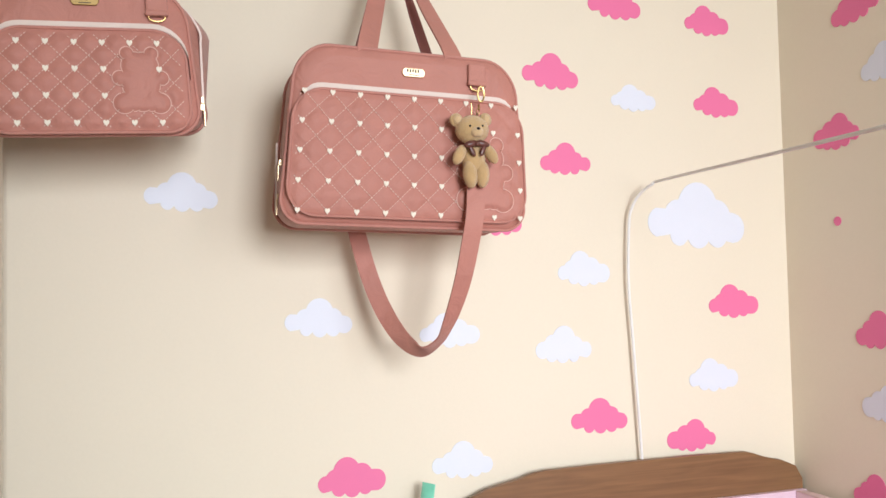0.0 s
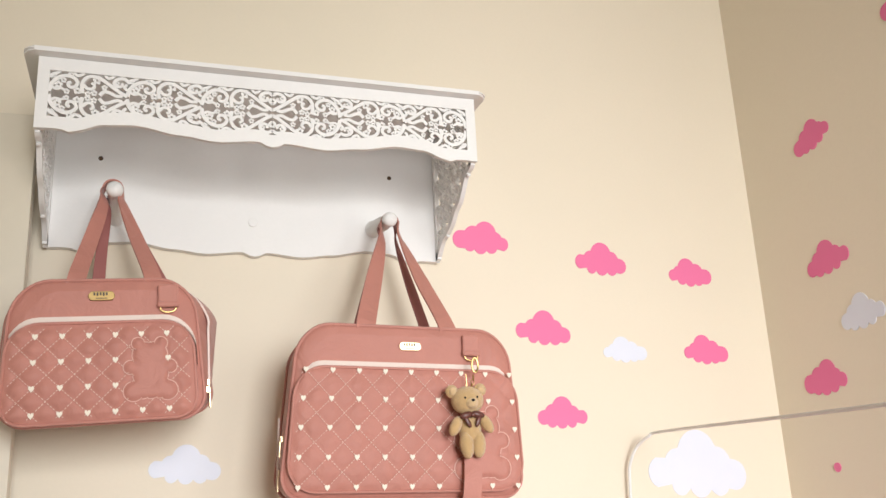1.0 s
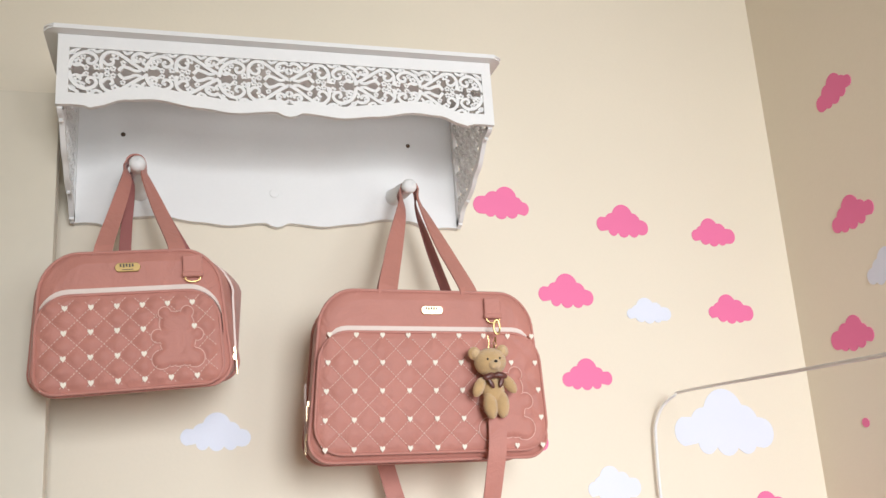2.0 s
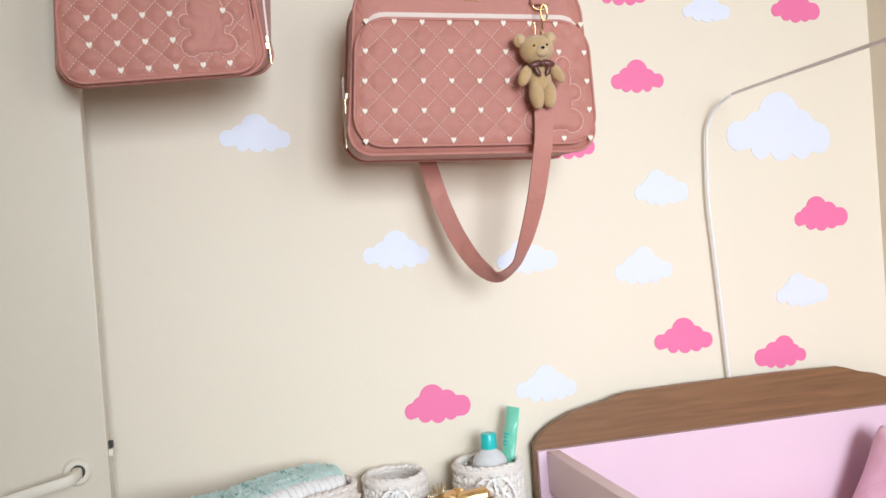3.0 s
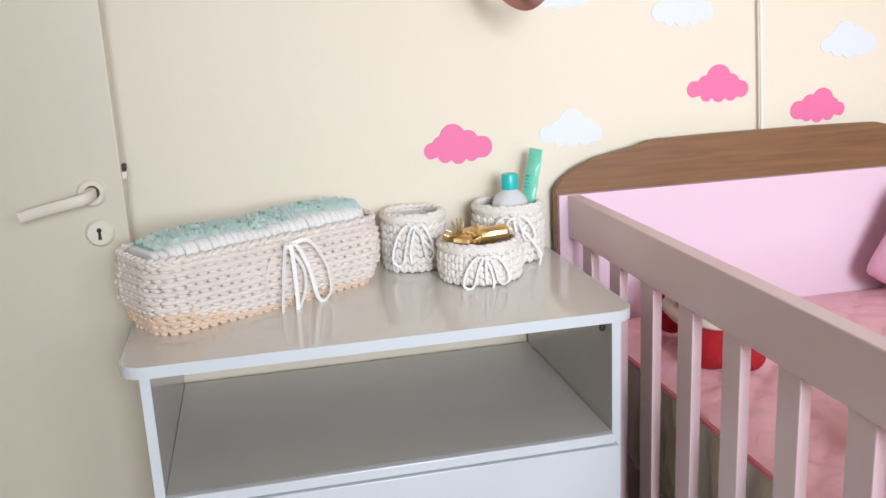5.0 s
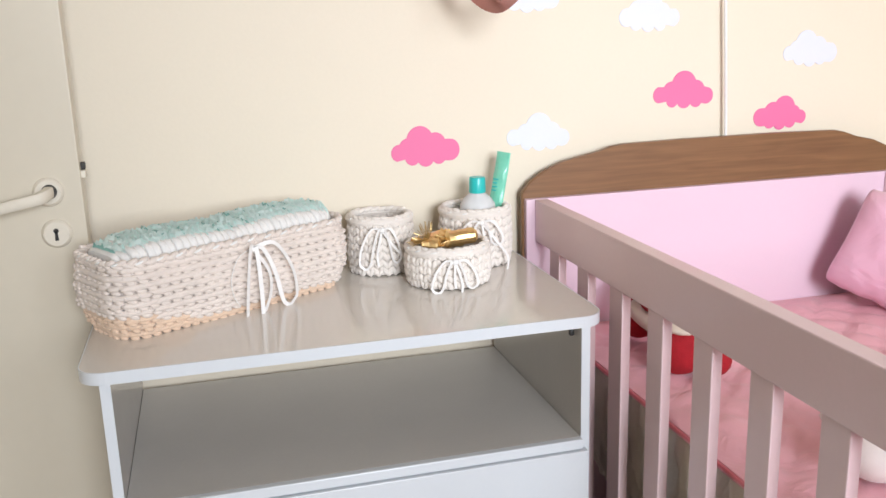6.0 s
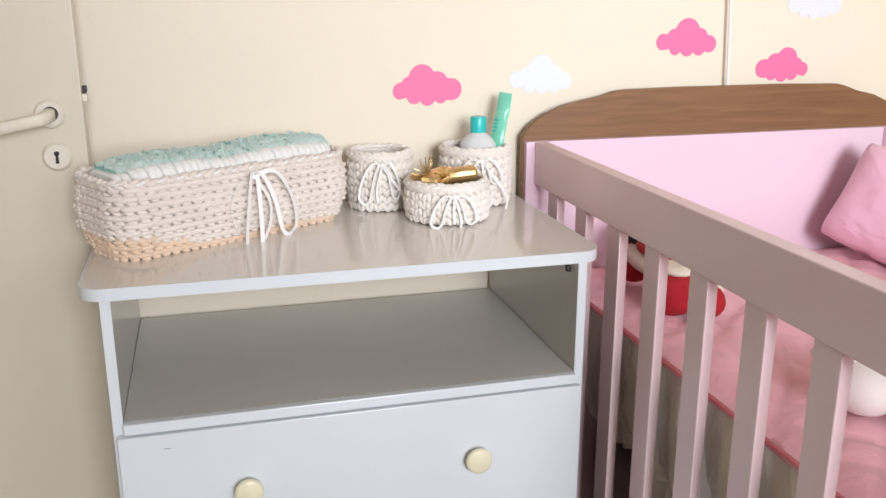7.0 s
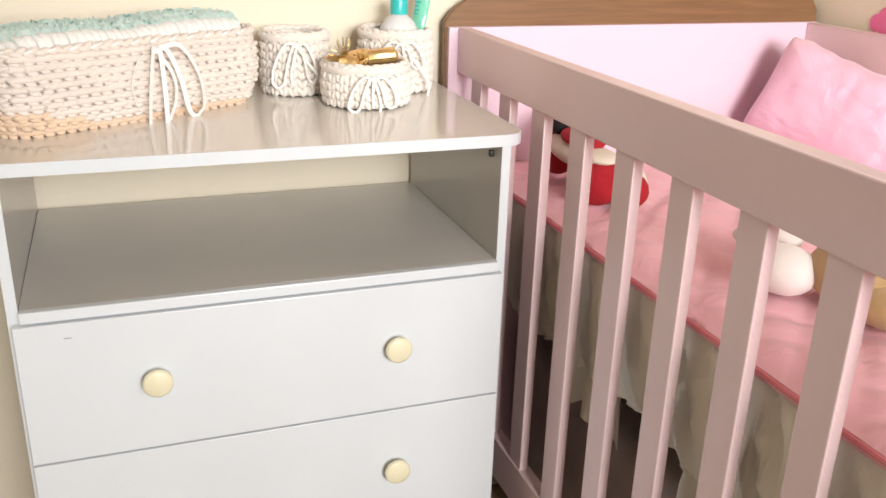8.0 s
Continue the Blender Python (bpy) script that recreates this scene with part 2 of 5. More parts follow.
def ball(bm, c, r, seg=12, rings=8, turn=None, mi=0):
    """An ellipsoid; r a number or three."""
    r = (r, r, r) if isinstance(r, (int, float)) else r
    m = Matrix.Translation(c) @ (turn or Matrix.Identity(4)) @ Matrix.Diagonal((*r, 1))
    g = bmesh.ops.create_uvsphere(bm, u_segments=seg, v_segments=rings, radius=1, matrix=m)
    if mi:
        for f in {f for v in g["verts"] for f in v.link_faces}:
            f.material_index = mi
    return bm


def lathe(bm, profile, c=(0, 0, 0), seg=24, axis="z"):
    """Turns (radius, height) round the axis."""
    rings = []
    for r, h in profile:
        ring = []
        for k in range(seg):
            a = 2 * math.pi * k / seg
            p = (r * math.cos(a), r * math.sin(a), h) if axis == "z" else (r * math.cos(a), -h, r * math.sin(a))
            ring.append((p[0] + c[0], p[1] + c[1], p[2] + c[2]))
        rings.append(ring)
    return loft(bm, rings)


def rounded(x0, x1, z0, z1, rad, seg=5):
    """Outline of a rectangle with corner radii (bl, br, tr, tl)."""
    rad = [rad] * 4 if isinstance(rad, (int, float)) else rad
    out = []
    for (cx, cz, a0), r in zip(((x0, z0, 180), (x1, z0, 270), (x1, z1, 0), (x0, z1, 90)), rad):
        ox, oz = cx + (r if cx == x0 else -r), cz + (r if cz == z0 else -r)
        out += [(ox + r * math.cos(radians(a0 + 90 * k / seg)), oz + r * math.sin(radians(a0 + 90 * k / seg))) for k in range(seg + 1)]
    return out


def strip2(bm, pts, width, d0, d1, axis="y"):
    """A flat cut-out band along a plane path."""
    n, L, R = len(pts), [], []
    for i, p in enumerate(pts):
        a, b = pts[max(i - 1, 0)], pts[min(i + 1, n - 1)]
        t = Vector((b[0] - a[0], b[1] - a[1]))
        t = t.normalized() if t.length > 1e-9 else Vector((1, 0))
        w = (width(i / (n - 1)) if callable(width) else width) / 2
        L.append((p[0] - t.y * w, p[1] + t.x * w))
        R.append((p[0] + t.y * w, p[1] - t.x * w))
    def at(p, d):
        return (p[0], d, p[1]) if axis == "y" else (d, p[0], p[1])
    return loft(bm, [[at(l, d0), at(r, d0), at(r, d1), at(l, d1)] for l, r in zip(L, R)])


# ---- structure ----
T = 0.12
solo("floor", box(LX - T, RX + T, FY - T, BY + T, -0.1, 0), M["floor"], "brown wooden floor", "floor", kind="structure")
solo("ceiling", box(LX - T, RX + T, FY - T, BY + T, CZ, CZ + 0.1), M["ceiling"], "plain white ceiling", "ceiling", kind="structure")
solo("wall_north", box(LX - T, RX + T, BY, BY + T, 0, CZ), M["wall"], "cream painted wall with cloud stickers", "wall", kind="structure")
b = box(LX - T, WX0, FY - T, FY, 0, CZ)
box(WX1, RX + T, FY - T, FY, 0, CZ, bm=b)
box(WX0, WX1, FY - T, FY, 0, WZ0, bm=b)
box(WX0, WX1, FY - T, FY, WZ1, CZ, bm=b)
solo("wall_south", b, M["wall"], "plain cream painted wall with a window opening", "wall", kind="structure")
solo("wall_west", box(LX - T, LX, FY, BY, 0, CZ), M["wall"], "plain cream painted wall", "wall", kind="structure")
b = box(RX, RX + T, FY, EY0, 0, CZ)
box(RX, RX + T, EY1, BY, 0, CZ, bm=b)
box(RX, RX + T, EY0, EY1, 0, WZ0, bm=b)
box(RX, RX + T, EY0, EY1, WZ1, CZ, bm=b)
solo("wall_east", b, M["wall"], "cream painted wall with cloud stickers", "wall", kind="structure")


# ---- door ----
DX, DY = -0.0925, 2.078
door = thing("door", pose(DX, DY, 0), "cream enamelled flush door standing open against the wall", "door")
door["kind"] = "structure"
door.name = "door_1"
part("leaf", box(-0.82, 0, 0, 0.035, 0.008, 2.10, 0.002), M["door"], door)


def escutcheon(name, x, z, hole):
    b = lathe(bmesh.new(), [(0.0, 0.006), (0.0165, 0.006), (0.0185, 0.0045), (0.0205, 0.0015), (0.021, 0.0)], (x, 0, z), 28, "y")
    ob = part(name, b, M["doorfit"], door, "round cream metal plate")
    for s in (-1, 1):
        part("screw", lathe(bmesh.new(), [(0.0, 0.0072), (0.0018, 0.007), (0.0022, 0.0055)], (x + s * 0.016, 0, z), 8, "y"), M["doorfit"], ob)
    if hole:
        kb = lathe(bmesh.new(), [(0.0, 0.0068), (0.0036, 0.0068), (0.0036, 0.005)], (x, 0, z + 0.005), 12, "y")
        prism(kb, [(x - 0.0016, z + 0.004), (x - 0.0026, z - 0.009), (x + 0.0026, z - 0.009), (x + 0.0016, z + 0.004)], -0.0068, -0.005)
        part("keyhole", kb, M["dark"], ob, "dark keyhole")
    return ob


rose = escutcheon("rosette", -0.0445, 1.040, False)
part("spindle_ring", lathe(bmesh.new(), [(0.0, 0.012), (0.0095, 0.012), (0.0105, 0.006)], (-0.0425, 0, 1.041), 16, "y"), M["dark"], rose, "dark gap round the spindle")
b = bmesh.new()
hp = smooth_path([(-0.0425, -0.004, 1.041), (-0.0435, -0.026, 1.0405), (-0.050, -0.039, 1.038), (-0.065, -0.042, 1.035), (-0.100, -0.042, 1.028), (-0.137, -0.040, 1.0195)], 5)
rings = []
for i, p in enumerate(hp):
    t = (hp[min(i + 1, len(hp) - 1)] - hp[max(i - 1, 0)]).normalized()
    s = Vector((0, 0, 1)) - t * t.z
    s.normalize()
    u = t.cross(s)
    f = i / (len(hp) - 1)
    hz, hy = 0.0088 - 0.001 * f, 0.0075 - 0.0025 * f
    rings.append([p + s * math.copysign(abs(math.sin(a)) ** 0.6, math.sin(a)) * hz + u * math.copysign(abs(math.cos(a)) ** 0.6, math.cos(a)) * hy for a in (2 * math.pi * k / 12 for k in range(12))])
part("lever", loft(b, rings), M["doorfit"], door, "cream lever handle")
escutcheon("keyhole_plate", -0.0405, 0.980, True)
latch = part("latch", box(-0.001, 0.006, 0.010, 0.025, 1.055, 1.066, 0.0015), M["doorfit"], door, "small white latch bolt")
part("catch", box(-0.001, 0.006, 0.012, 0.024, 1.067, 1.077, 0.0015), M["dark"], latch, "black catch")


# ---- cloud stickers ----
CLOUD = [[(-0.10, 0.10, 0.36), (-0.42, -0.06, 0.24), (0.30, 0.0, 0.30), (-0.66, -0.16, 0.20), (0.70, -0.12, 0.26), (-0.3, -0.26, 0.2), (0.05, -0.28, 0.22), (0.4, -0.26, 0.19)],
         [(-0.02, 0.12, 0.37), (-0.40, -0.02, 0.24), (0.34, -0.02, 0.27), (-0.72, -0.12, 0.22), (0.66, -0.16, 0.22), (-0.36, -0.28, 0.17), (0.0, -0.27, 0.21), (0.36, -0.28, 0.18)]]


def cloud_outline(circles, w, h, n=110):
    pts = []
    for k in range(n):
        a = 2 * math.pi * k / n
        d = (math.cos(a), math.sin(a))
        best = 0.0
        for cx, cz, r in circles:
            bb, cc = d[0] * cx + d[1] * (cz + 0.1), cx * cx + (cz + 0.1) ** 2 - r * r
            disc = bb * bb - cc
            if disc > 0:
                best = max(best, bb + math.sqrt(disc))
        pts.append((best * d[0], best * d[1]))
    xs, zs = [p[0] for p in pts], [p[1] for p in pts]
    mx, mz = (max(xs) + min(xs)) / 2, (max(zs) + min(zs)) / 2
    return [((x - mx) * w / (max(xs) - min(xs)), (z - mz) * h / (max(zs) - min(zs))) for x, z in pts]


def cloud(kind, x, z, w, h, wall="n", var=0, flip=1, roll=0.0):
    pts = [(p[0] * flip, p[1]) for p in cloud_outline(CLOUD[var], w, h)]
    if flip < 0:
        pts = pts[::-1]
    b = prism(bmesh.new(), pts, -0.0014, 0.0006)
    name = "cloud_sticker"
    m = pose(x, BY, z, 0, roll, 0) if wall == "n" else pose(RX, x, z, 0, 0, -90) @ pose(0, 0, 0, 0, roll, 0)
    label = "pink cut-out cloud sticker on the cream wall" if kind == "p" else "white cut-out cloud sticker on the cream wall"
    solo(name, b, M["pinkcloud" if kind == "p" else "whitecloud"], label, "wall sticker", "cloud stickers on the walls", m=m, angle=70)


for i, (k, x, z, w, h, r) in enumerate((
        ("p", 0.716, 1.966, 0.118, 0.069, 3), ("p", 0.981, 1.932, 0.117, 0.071, 3), ("p", 1.194, 1.910, 0.105, 0.062, 3),
        ("p", 0.838, 1.785, 0.118, 0.070, 4), ("p", 1.210, 1.743, 0.107, 0.062, 4), ("p", 0.865, 1.618, 0.106, 0.062, 2),
        ("p", 1.236, 1.338, 0.119, 0.068, 2), ("p", 0.716, 1.503, 0.108, 0.064, 0), ("p", 0.440, 1.055, 0.119, 0.069, 1),
        ("p", 0.922, 1.128, 0.120, 0.067, 1), ("p", 1.125, 1.076, 0.112, 0.063, 0), ("w", 0.161, 1.543, 0.117, 0.065, 2),
        ("w", 1.017, 1.742, 0.100, 0.053, 3), ("w", 1.155, 1.512, 0.226, 0.133, 2), ("w", 0.898, 1.408, 0.110, 0.067, 3),
        ("w", 0.851, 1.266, 0.116, 0.070, 3), ("w", 1.182, 1.192, 0.115, 0.066, 2), ("w", 0.386, 1.330, 0.117, 0.067, 2),
        ("w", 0.624, 1.300, 0.115, 0.062, 3), ("w", 0.643, 1.068, 0.116, 0.066, 1))):
    cloud(k, x, z, w, h, "n", i % 2, 1 if i % 5 else -1, r)
for i, (k, x, z, w, h, r) in enumerate((
        ("p", 1.981, 2.152, 0.106, 0.064, -14), ("p", 1.991, 1.896, 0.118, 0.070, -5), ("p", 2.050, 1.663, 0.118, 0.070, -1),
        ("w", 1.925, 1.773, 0.112, 0.069, -3), ("p", 1.700, 2.315, 0.112, 0.066, -12), ("p", 1.962, 1.284, 0.116, 0.070, -4),
        ("w", 1.955, 1.150, 0.112, 0.068, -4), ("p", 1.985, 0.985, 0.112, 0.066, -3))):
    cloud(k, x, z, w, h, "e", i % 2, -1, r)
solo("dot_sticker", prism(bmesh.new(), [(0.0095 * math.cos(a), 0.009 * math.sin(a)) for a in (2 * math.pi * k / 24 for k in range(24))], -0.0012, 0.0006),
     M["pinkcloud"], "small round pink sticker on the cream wall", "wall sticker", m=pose(RX, 2.054, 1.490, 0, 0, -90))

# ---- canopy rod behind the cot ----
b = tube(bmesh.new(), smooth_path([(1.006, 2.1835, 0.40), (1.006, 2.1835, 0.86), (1.002, 2.1835, 1.043), (0.990, 2.1835, 1.271), (0.984, 2.183, 1.38), (0.988, 2.182, 1.49), (0.993, 2.180, 1.52), (1.003, 2.168, 1.547),
                                   (1.014, 2.14, 1.564), (1.020, 2.10, 1.570), (0.92, 1.60, 1.5525), (0.81, 1.10, 1.535), (0.72, 0.70, 1.521)], 8), 0.0028, 10)
solo("canopy_rod", b, M["cable"], "thin pale metal canopy rod rising behind the cot headboard", "rod")

# ---- wall shelf with pegs ----
SX0, SX1, SYF, SYB = -0.083, 0.623, 1.957, 2.2


def scallop(u):
    """Height of the scalloped lower edge; u runs from -1 to 1 along it."""
    keys = ((0, -0.003), (0.035, -0.0005), (0.06, 0.005), (0.25, -0.001), (0.40, 0.005), (0.60, 0.0155), (0.72, 0.0125), (0.84, -0.001), (0.868, -0.004), (0.885, 0.0), (0.93, 0.001), (1.0, 0.0))
    u = abs(u)
    for (a, ha), (c, hc) in zip(keys, keys[1:]):
        if u <= c:
            t = (u - a) / (c - a)
            return ha + (hc - ha) * t * t * (3 - 2 * t)
    return keys[-1][1]


shelf = thing("wall_shelf", pose((SX0 + SX1) / 2, SYB, 1.905), "white painted wall shelf with fretwork front and coat pegs", "shelf")
HW = (SX1 - SX0) / 2
b = bmesh.new()
prism(b, rounded(-HW - 0.021, HW + 0.019, -0.262, -0.0005, (0.016, 0.016, 0.002, 0.002)), 0.2408, 0.2482, "z")
bmesh.ops.bevel(b, geom=[e for e in b.edges if abs(e.verts[0].co.z - e.verts[1].co.z) < 1e-6], offset=0.003, segments=2, affect="EDGES")
part("top_board", b, M["mdf"], shelf)
# backboard with its scalloped lower edge
N = 72
us = [-1 + 2 * k / N for k in range(N + 1)]
b = prism(bmesh.new(), [(u * (HW - 0.006), 0.002 + scallop(u)) for u in us] + [(HW - 0.006, 0.2405), (-HW + 0.006, 0.2405)], -0.016, -0.0005)
part("backboard", b, M["mdf"], shelf)
# fascia: a frame round the fretwork
fy0, fy1 = -0.243, -0.234
b = bmesh.new()
ft, fb, hz1, hx = 0.2405, 0.123, 0.219, HW - 0.017
prism(b, [(u * HW, fb + scallop(u)) for u in us] + [(u * HW, fb + 0.021 + scallop(max(-0.84, min(0.84, u)))) for u in us[::-1]], fy0, fy1)
prism(b, [(-HW, hz1), (HW, hz1), (HW, ft), (-HW, ft)], fy0, fy1)
for s in (-1, 1):
    prism(b, sorted([(s * HW, fb + 0.02), (s * hx, fb + 0.02)]) + sorted([(s * HW, hz1), (s * hx, hz1)], reverse=True), fy0, fy1)
part("fascia", b, M["mdf"], shelf)


def arc(cx, cz, r, a0, a1, n=12, shrink=0.0, sx=1.0):
    return [(cx + sx * r * (1 - shrink * k / n) * math.cos(radians(a0 + (a1 - a0) * k / n)), cz + r * (1 - shrink * k / n) * math.sin(radians(a0 + (a1 - a0) * k / n))) for k in range(n + 1)]


def flower(bm, x, z, r, d0, d1, axis="y"):
    for k in range(5):
        a = math.radians(72 * k + 18)
        prism(bm, [(x + r * 0.62 * math.cos(a) + r * 0.42 * math.cos(t), z + r * 0.62 * math.sin(a) + r * 0.42 * math.sin(t)) for t in (2 * math.pi * j / 7 for j in range(7))], d0 + 0.0002 * k, d1 + 0.0002 * k, axis)


def fret_cell(bm, x, w, zm, h, sx, d0, d1):
    """One scroll unit of the fretwork, mirrored above and below its middle."""
    k = 0
    for s in (1, -1):
        for pts, w0, w1 in (
                ([(0.0, 0.03), (0.03, 0.20), (0.10, 0.33), (0.20, 0.40), (0.30, 0.37), (0.355, 0.27), (0.32, 0.17), (0.255, 0.16), (0.235, 0.24), (0.275, 0.27)], 0.0062, 0.0048),
                ([(0.425, 0.04), (0.41, 0.20), (0.43, 0.33), (0.49, 0.42), (0.57, 0.44), (0.63, 0.40)], 0.0058, 0.0050),
                ([(0.43, 0.24), (0.48, 0.16), (0.545, 0.16), (0.57, 0.24), (0.53, 0.29)], 0.0052, 0.0044),
                ([(0.60, 0.45), (0.72, 0.33), (0.84, 0.20), (0.93, 0.11), (1.0, 0.055)], 0.0054, 0.0058),
                ([(0.64, 0.03), (0.70, 0.12), (0.78, 0.10), (0.86, 0.045), (0.94, 0.06)], 0.0056, 0.0050),
                ([(1.0, 0.40), (0.94, 0.45), (0.86, 0.42), (0.82, 0.33), (0.87, 0.26), (0.93, 0.29), (0.92, 0.35)], 0.0056, 0.0044),
                ([(1.0, 0.20), (0.96, 0.25), (0.99, 0.33)], 0.0046, 0.0042),
                ([(0.30, 0.50), (0.34, 0.43), (0.40, 0.45), (0.43, 0.50)], 0.0046, 0.0046),
                ([(0.0, 0.34), (0.03, 0.41), (0.09, 0.45), (0.13, 0.50)], 0.0046, 0.0046),
                ([(0.03, 0.14), (0.09, 0.10), (0.15, 0.12), (0.20, 0.08)], 0.0046, 0.0040),
                ([(0.70, 0.50), (0.74, 0.43), (0.80, 0.46), (0.82, 0.50)], 0.0046, 0.0042)):
            path = [(p.x, p.y) for p in smooth_path([(x + sx * px * w, zm + s * pz * h, 0) for px, pz in pts], 4)]
            o = 0.00012 * k
            strip2(bm, path, lambda f, a=w0, c=w1: a + (c - a) * f, d0 + o, d1 - o)
            k += 1
        for fx, fz, fr in ((0.115, 0.20, 0.0062), (0.175, 0.31, 0.0046), (0.355, 0.10, 0.0058), (0.60, 0.36, 0.0064), (0.70, 0.22, 0.0046), (0.05, 0.40, 0.0046), (0.27, 0.45, 0.0050), (0.49, 0.05, 0.0048), (0.86, 0.35, 0.0040), (0.57, 0.08, 0.0050), (0.22, 0.07, 0.0046)):
            flower(bm, x + sx * fx * w, zm + s * fz * h, fr, d0 + 0.0016, d1 - 0.0026)


b = bmesh.new()
cells = 6
cw = 2 * hx / cells
for c in range(cells):
    left = c < 3
    u = (-hx + (c + 0.5) * cw) / HW
    hh = hz1 - (fb + 0.017 + scallop(max(-0.84, min(0.84, u))))
    fret_cell(b, -hx + (c if left else c + 1) * cw, cw, hz1 - hh / 2 + 0.001, hh, 1 if left else -1, fy0 + 0.0012, fy1 - 0.0012)
part("fretwork", b, M["mdf"], shelf, "white cut-out scrolls and flowers", kind="stuff")
# side brackets, fretted too
front = smooth_path([(-0.234, 0.121, 0), (-0.226, 0.117, 0), (-0.205, 0.113, 0), (-0.185, 0.095, 0), (-0.165, 0.076, 0), (-0.140, 0.066, 0), (-0.118, 0.050, 0), (-0.092, 0.040, 0), (-0.060, 0.031, 0), (-0.035, 0.012, 0), (-0.017, 0.002, 0)], 4)
front = [(p.x, p.y) for p in front]
for s in (-1, 1):
    x0 = s * (HW - 0.005)
    b = bmesh.new()
    d0, d1 = x0 - 0.004, x0 + 0.004
    strip2(b, [(y + 0.004, z + 0.004) for y, z in front], 0.012, d0, d1, "x")
    prism(b, [(-0.233, 0.121), (-0.233, 0.2405), (-0.221, 0.2405), (-0.221, 0.121)], d0, d1, "x")
    prism(b, [(-0.221, 0.229), (-0.221, 0.2405), (-0.017, 0.2405), (-0.017, 0.229)], d0, d1, "x")
    prism(b, [(-0.030, 0.004), (-0.030, 0.229), (-0.017, 0.229), (-0.017, 0.004)], d0, d1, "x")
    rnd = random.Random(5)
    for iy in range(7):
        for iz in range(8):
            y, z = -0.212 + 0.028 * iy + (0.014 if iz % 2 else 0), 0.045 + 0.025 * iz
            lim = max(zz for yy, zz in front if abs(yy - y) < 0.013) if -0.23 < y < -0.03 else 9
            if lim < z - 0.004 and z < 0.225:
                strip2(b, arc(y, z, 0.0125, rnd.uniform(0, 90), rnd.uniform(300, 390), 12, 0.45), 0.0042, d0 + 0.0008, d1 - 0.0008, "x")
                flower(b, y + 0.013, z + 0.010, 0.0048, d0 + 0.0012, d1 - 0.0012, "x")
                strip2(b, [(y - 0.014, z - 0.012), (y + 0.014, z + 0.012)], 0.003, d0 + 0.001, d1 - 0.001, "x")
    part("side_bracket", b, M["mdf"], shelf, "fretted white side bracket")


def peg(bx, bz, tx, ty, tz, name="peg"):
    """A turned peg from the backboard to its round head, shelf coordinates."""
    a, c = Vector((bx, -0.016, bz)), Vector((tx, ty, tz))
    L, b = (c - a).length, bmesh.new()
    lathe(b, [(0.0, -0.002), (0.0165, 0.0), (0.0165, 0.004), (0.0155, 0.009), (0.0132, 0.014), (0.0145, 0.03), (0.0140, L * 0.62), (0.0112, L - 0.018), (0.0108, L - 0.012), (0.0130, L - 0.004), (0.0135, L + 0.002), (0.0125, L + 0.007), (0.0085, L + 0.011), (0.0, L + 0.0125)], seg=20)
    bmesh.ops.transform(b, matrix=Matrix.Translation(a) @ (c - a).to_track_quat("Z", "Y").to_matrix().to_4x4(), verts=b.verts)
    return part(name, b, M["mdf"], shelf, "turned white wooden peg", angle=60)


ox = (SX0 + SX1) / 2
peg(0.031 - ox, 0.060, 0.031 - ox, -0.125, 0.073)
peg(0.492 - ox, 0.062, 0.494 - ox, -0.125, 0.047)
part("peg_hole_cap", lathe(bmesh.new(), [(0.0, 0.0185), (0.006, 0.0185), (0.0085, 0.018), (0.009, 0.016)], (0.266 - ox, 0, 0.064), 18, "y"), M["mdf"], shelf, "round white cap where a peg is missing")
for nx in (0.001, 0.526):
    part("screw", lathe(bmesh.new(), [(0.0, 0.0172), (0.0030, 0.0172), (0.0042, 0.0165), (0.0042, 0.015)], (nx - ox, 0, 0.168), 10, "y"), M["screw"], shelf, "dark screw head")


# ---- nappy bags ----
def heart_mesh():
    pts = []
    for k in range(20):
        t = 2 * math.pi * k / 20
        pts.append((0.16 * 16 * math.sin(t) ** 3 / 5.0, (13 * math.cos(t) - 5 * math.cos(2 * t) - 2 * math.cos(3 * t) - math.cos(4 * t)) * 0.16 / 5.0))
    b = prism(bmesh.new(), [(x * 0.0076, z * 0.0102) for x, z in pts], -0.0012, 0.0006)
    return finish("heart", b, M["heart"])


HEART = heart_mesh()


BEAR = ((-0.12, 0.44, 0.3864), (0.12, 0.44, 0.3864), (-0.33, 0.79, 0.188), (0.33, 0.79, 0.188), (0, -0.08, 0.506), (-0.55, 0.1, 0.2068), (0.55, 0.1, 0.2068), (-0.41, 0.06, 0.2068), (0.41, 0.06, 0.2068), (-0.47, -0.6, 0.2914), (0.47, -0.6, 0.2914), (-0.23, -0.5, 0.3312), (0.23, -0.5, 0.3312), (0, -0.45, 0.3864))


def bear_circles(cx, cz, s):
    """A sitting bear made of joined circles, for the embroidered patch."""
    return [(cx + s * x, cz + s * z, s * r) for x, z, r in BEAR]


def inside(p, circles, skip=None):
    return any(c is not skip and (p[0] - c[0]) ** 2 + (p[1] - c[1]) ** 2 < c[2] ** 2 for c in circles)


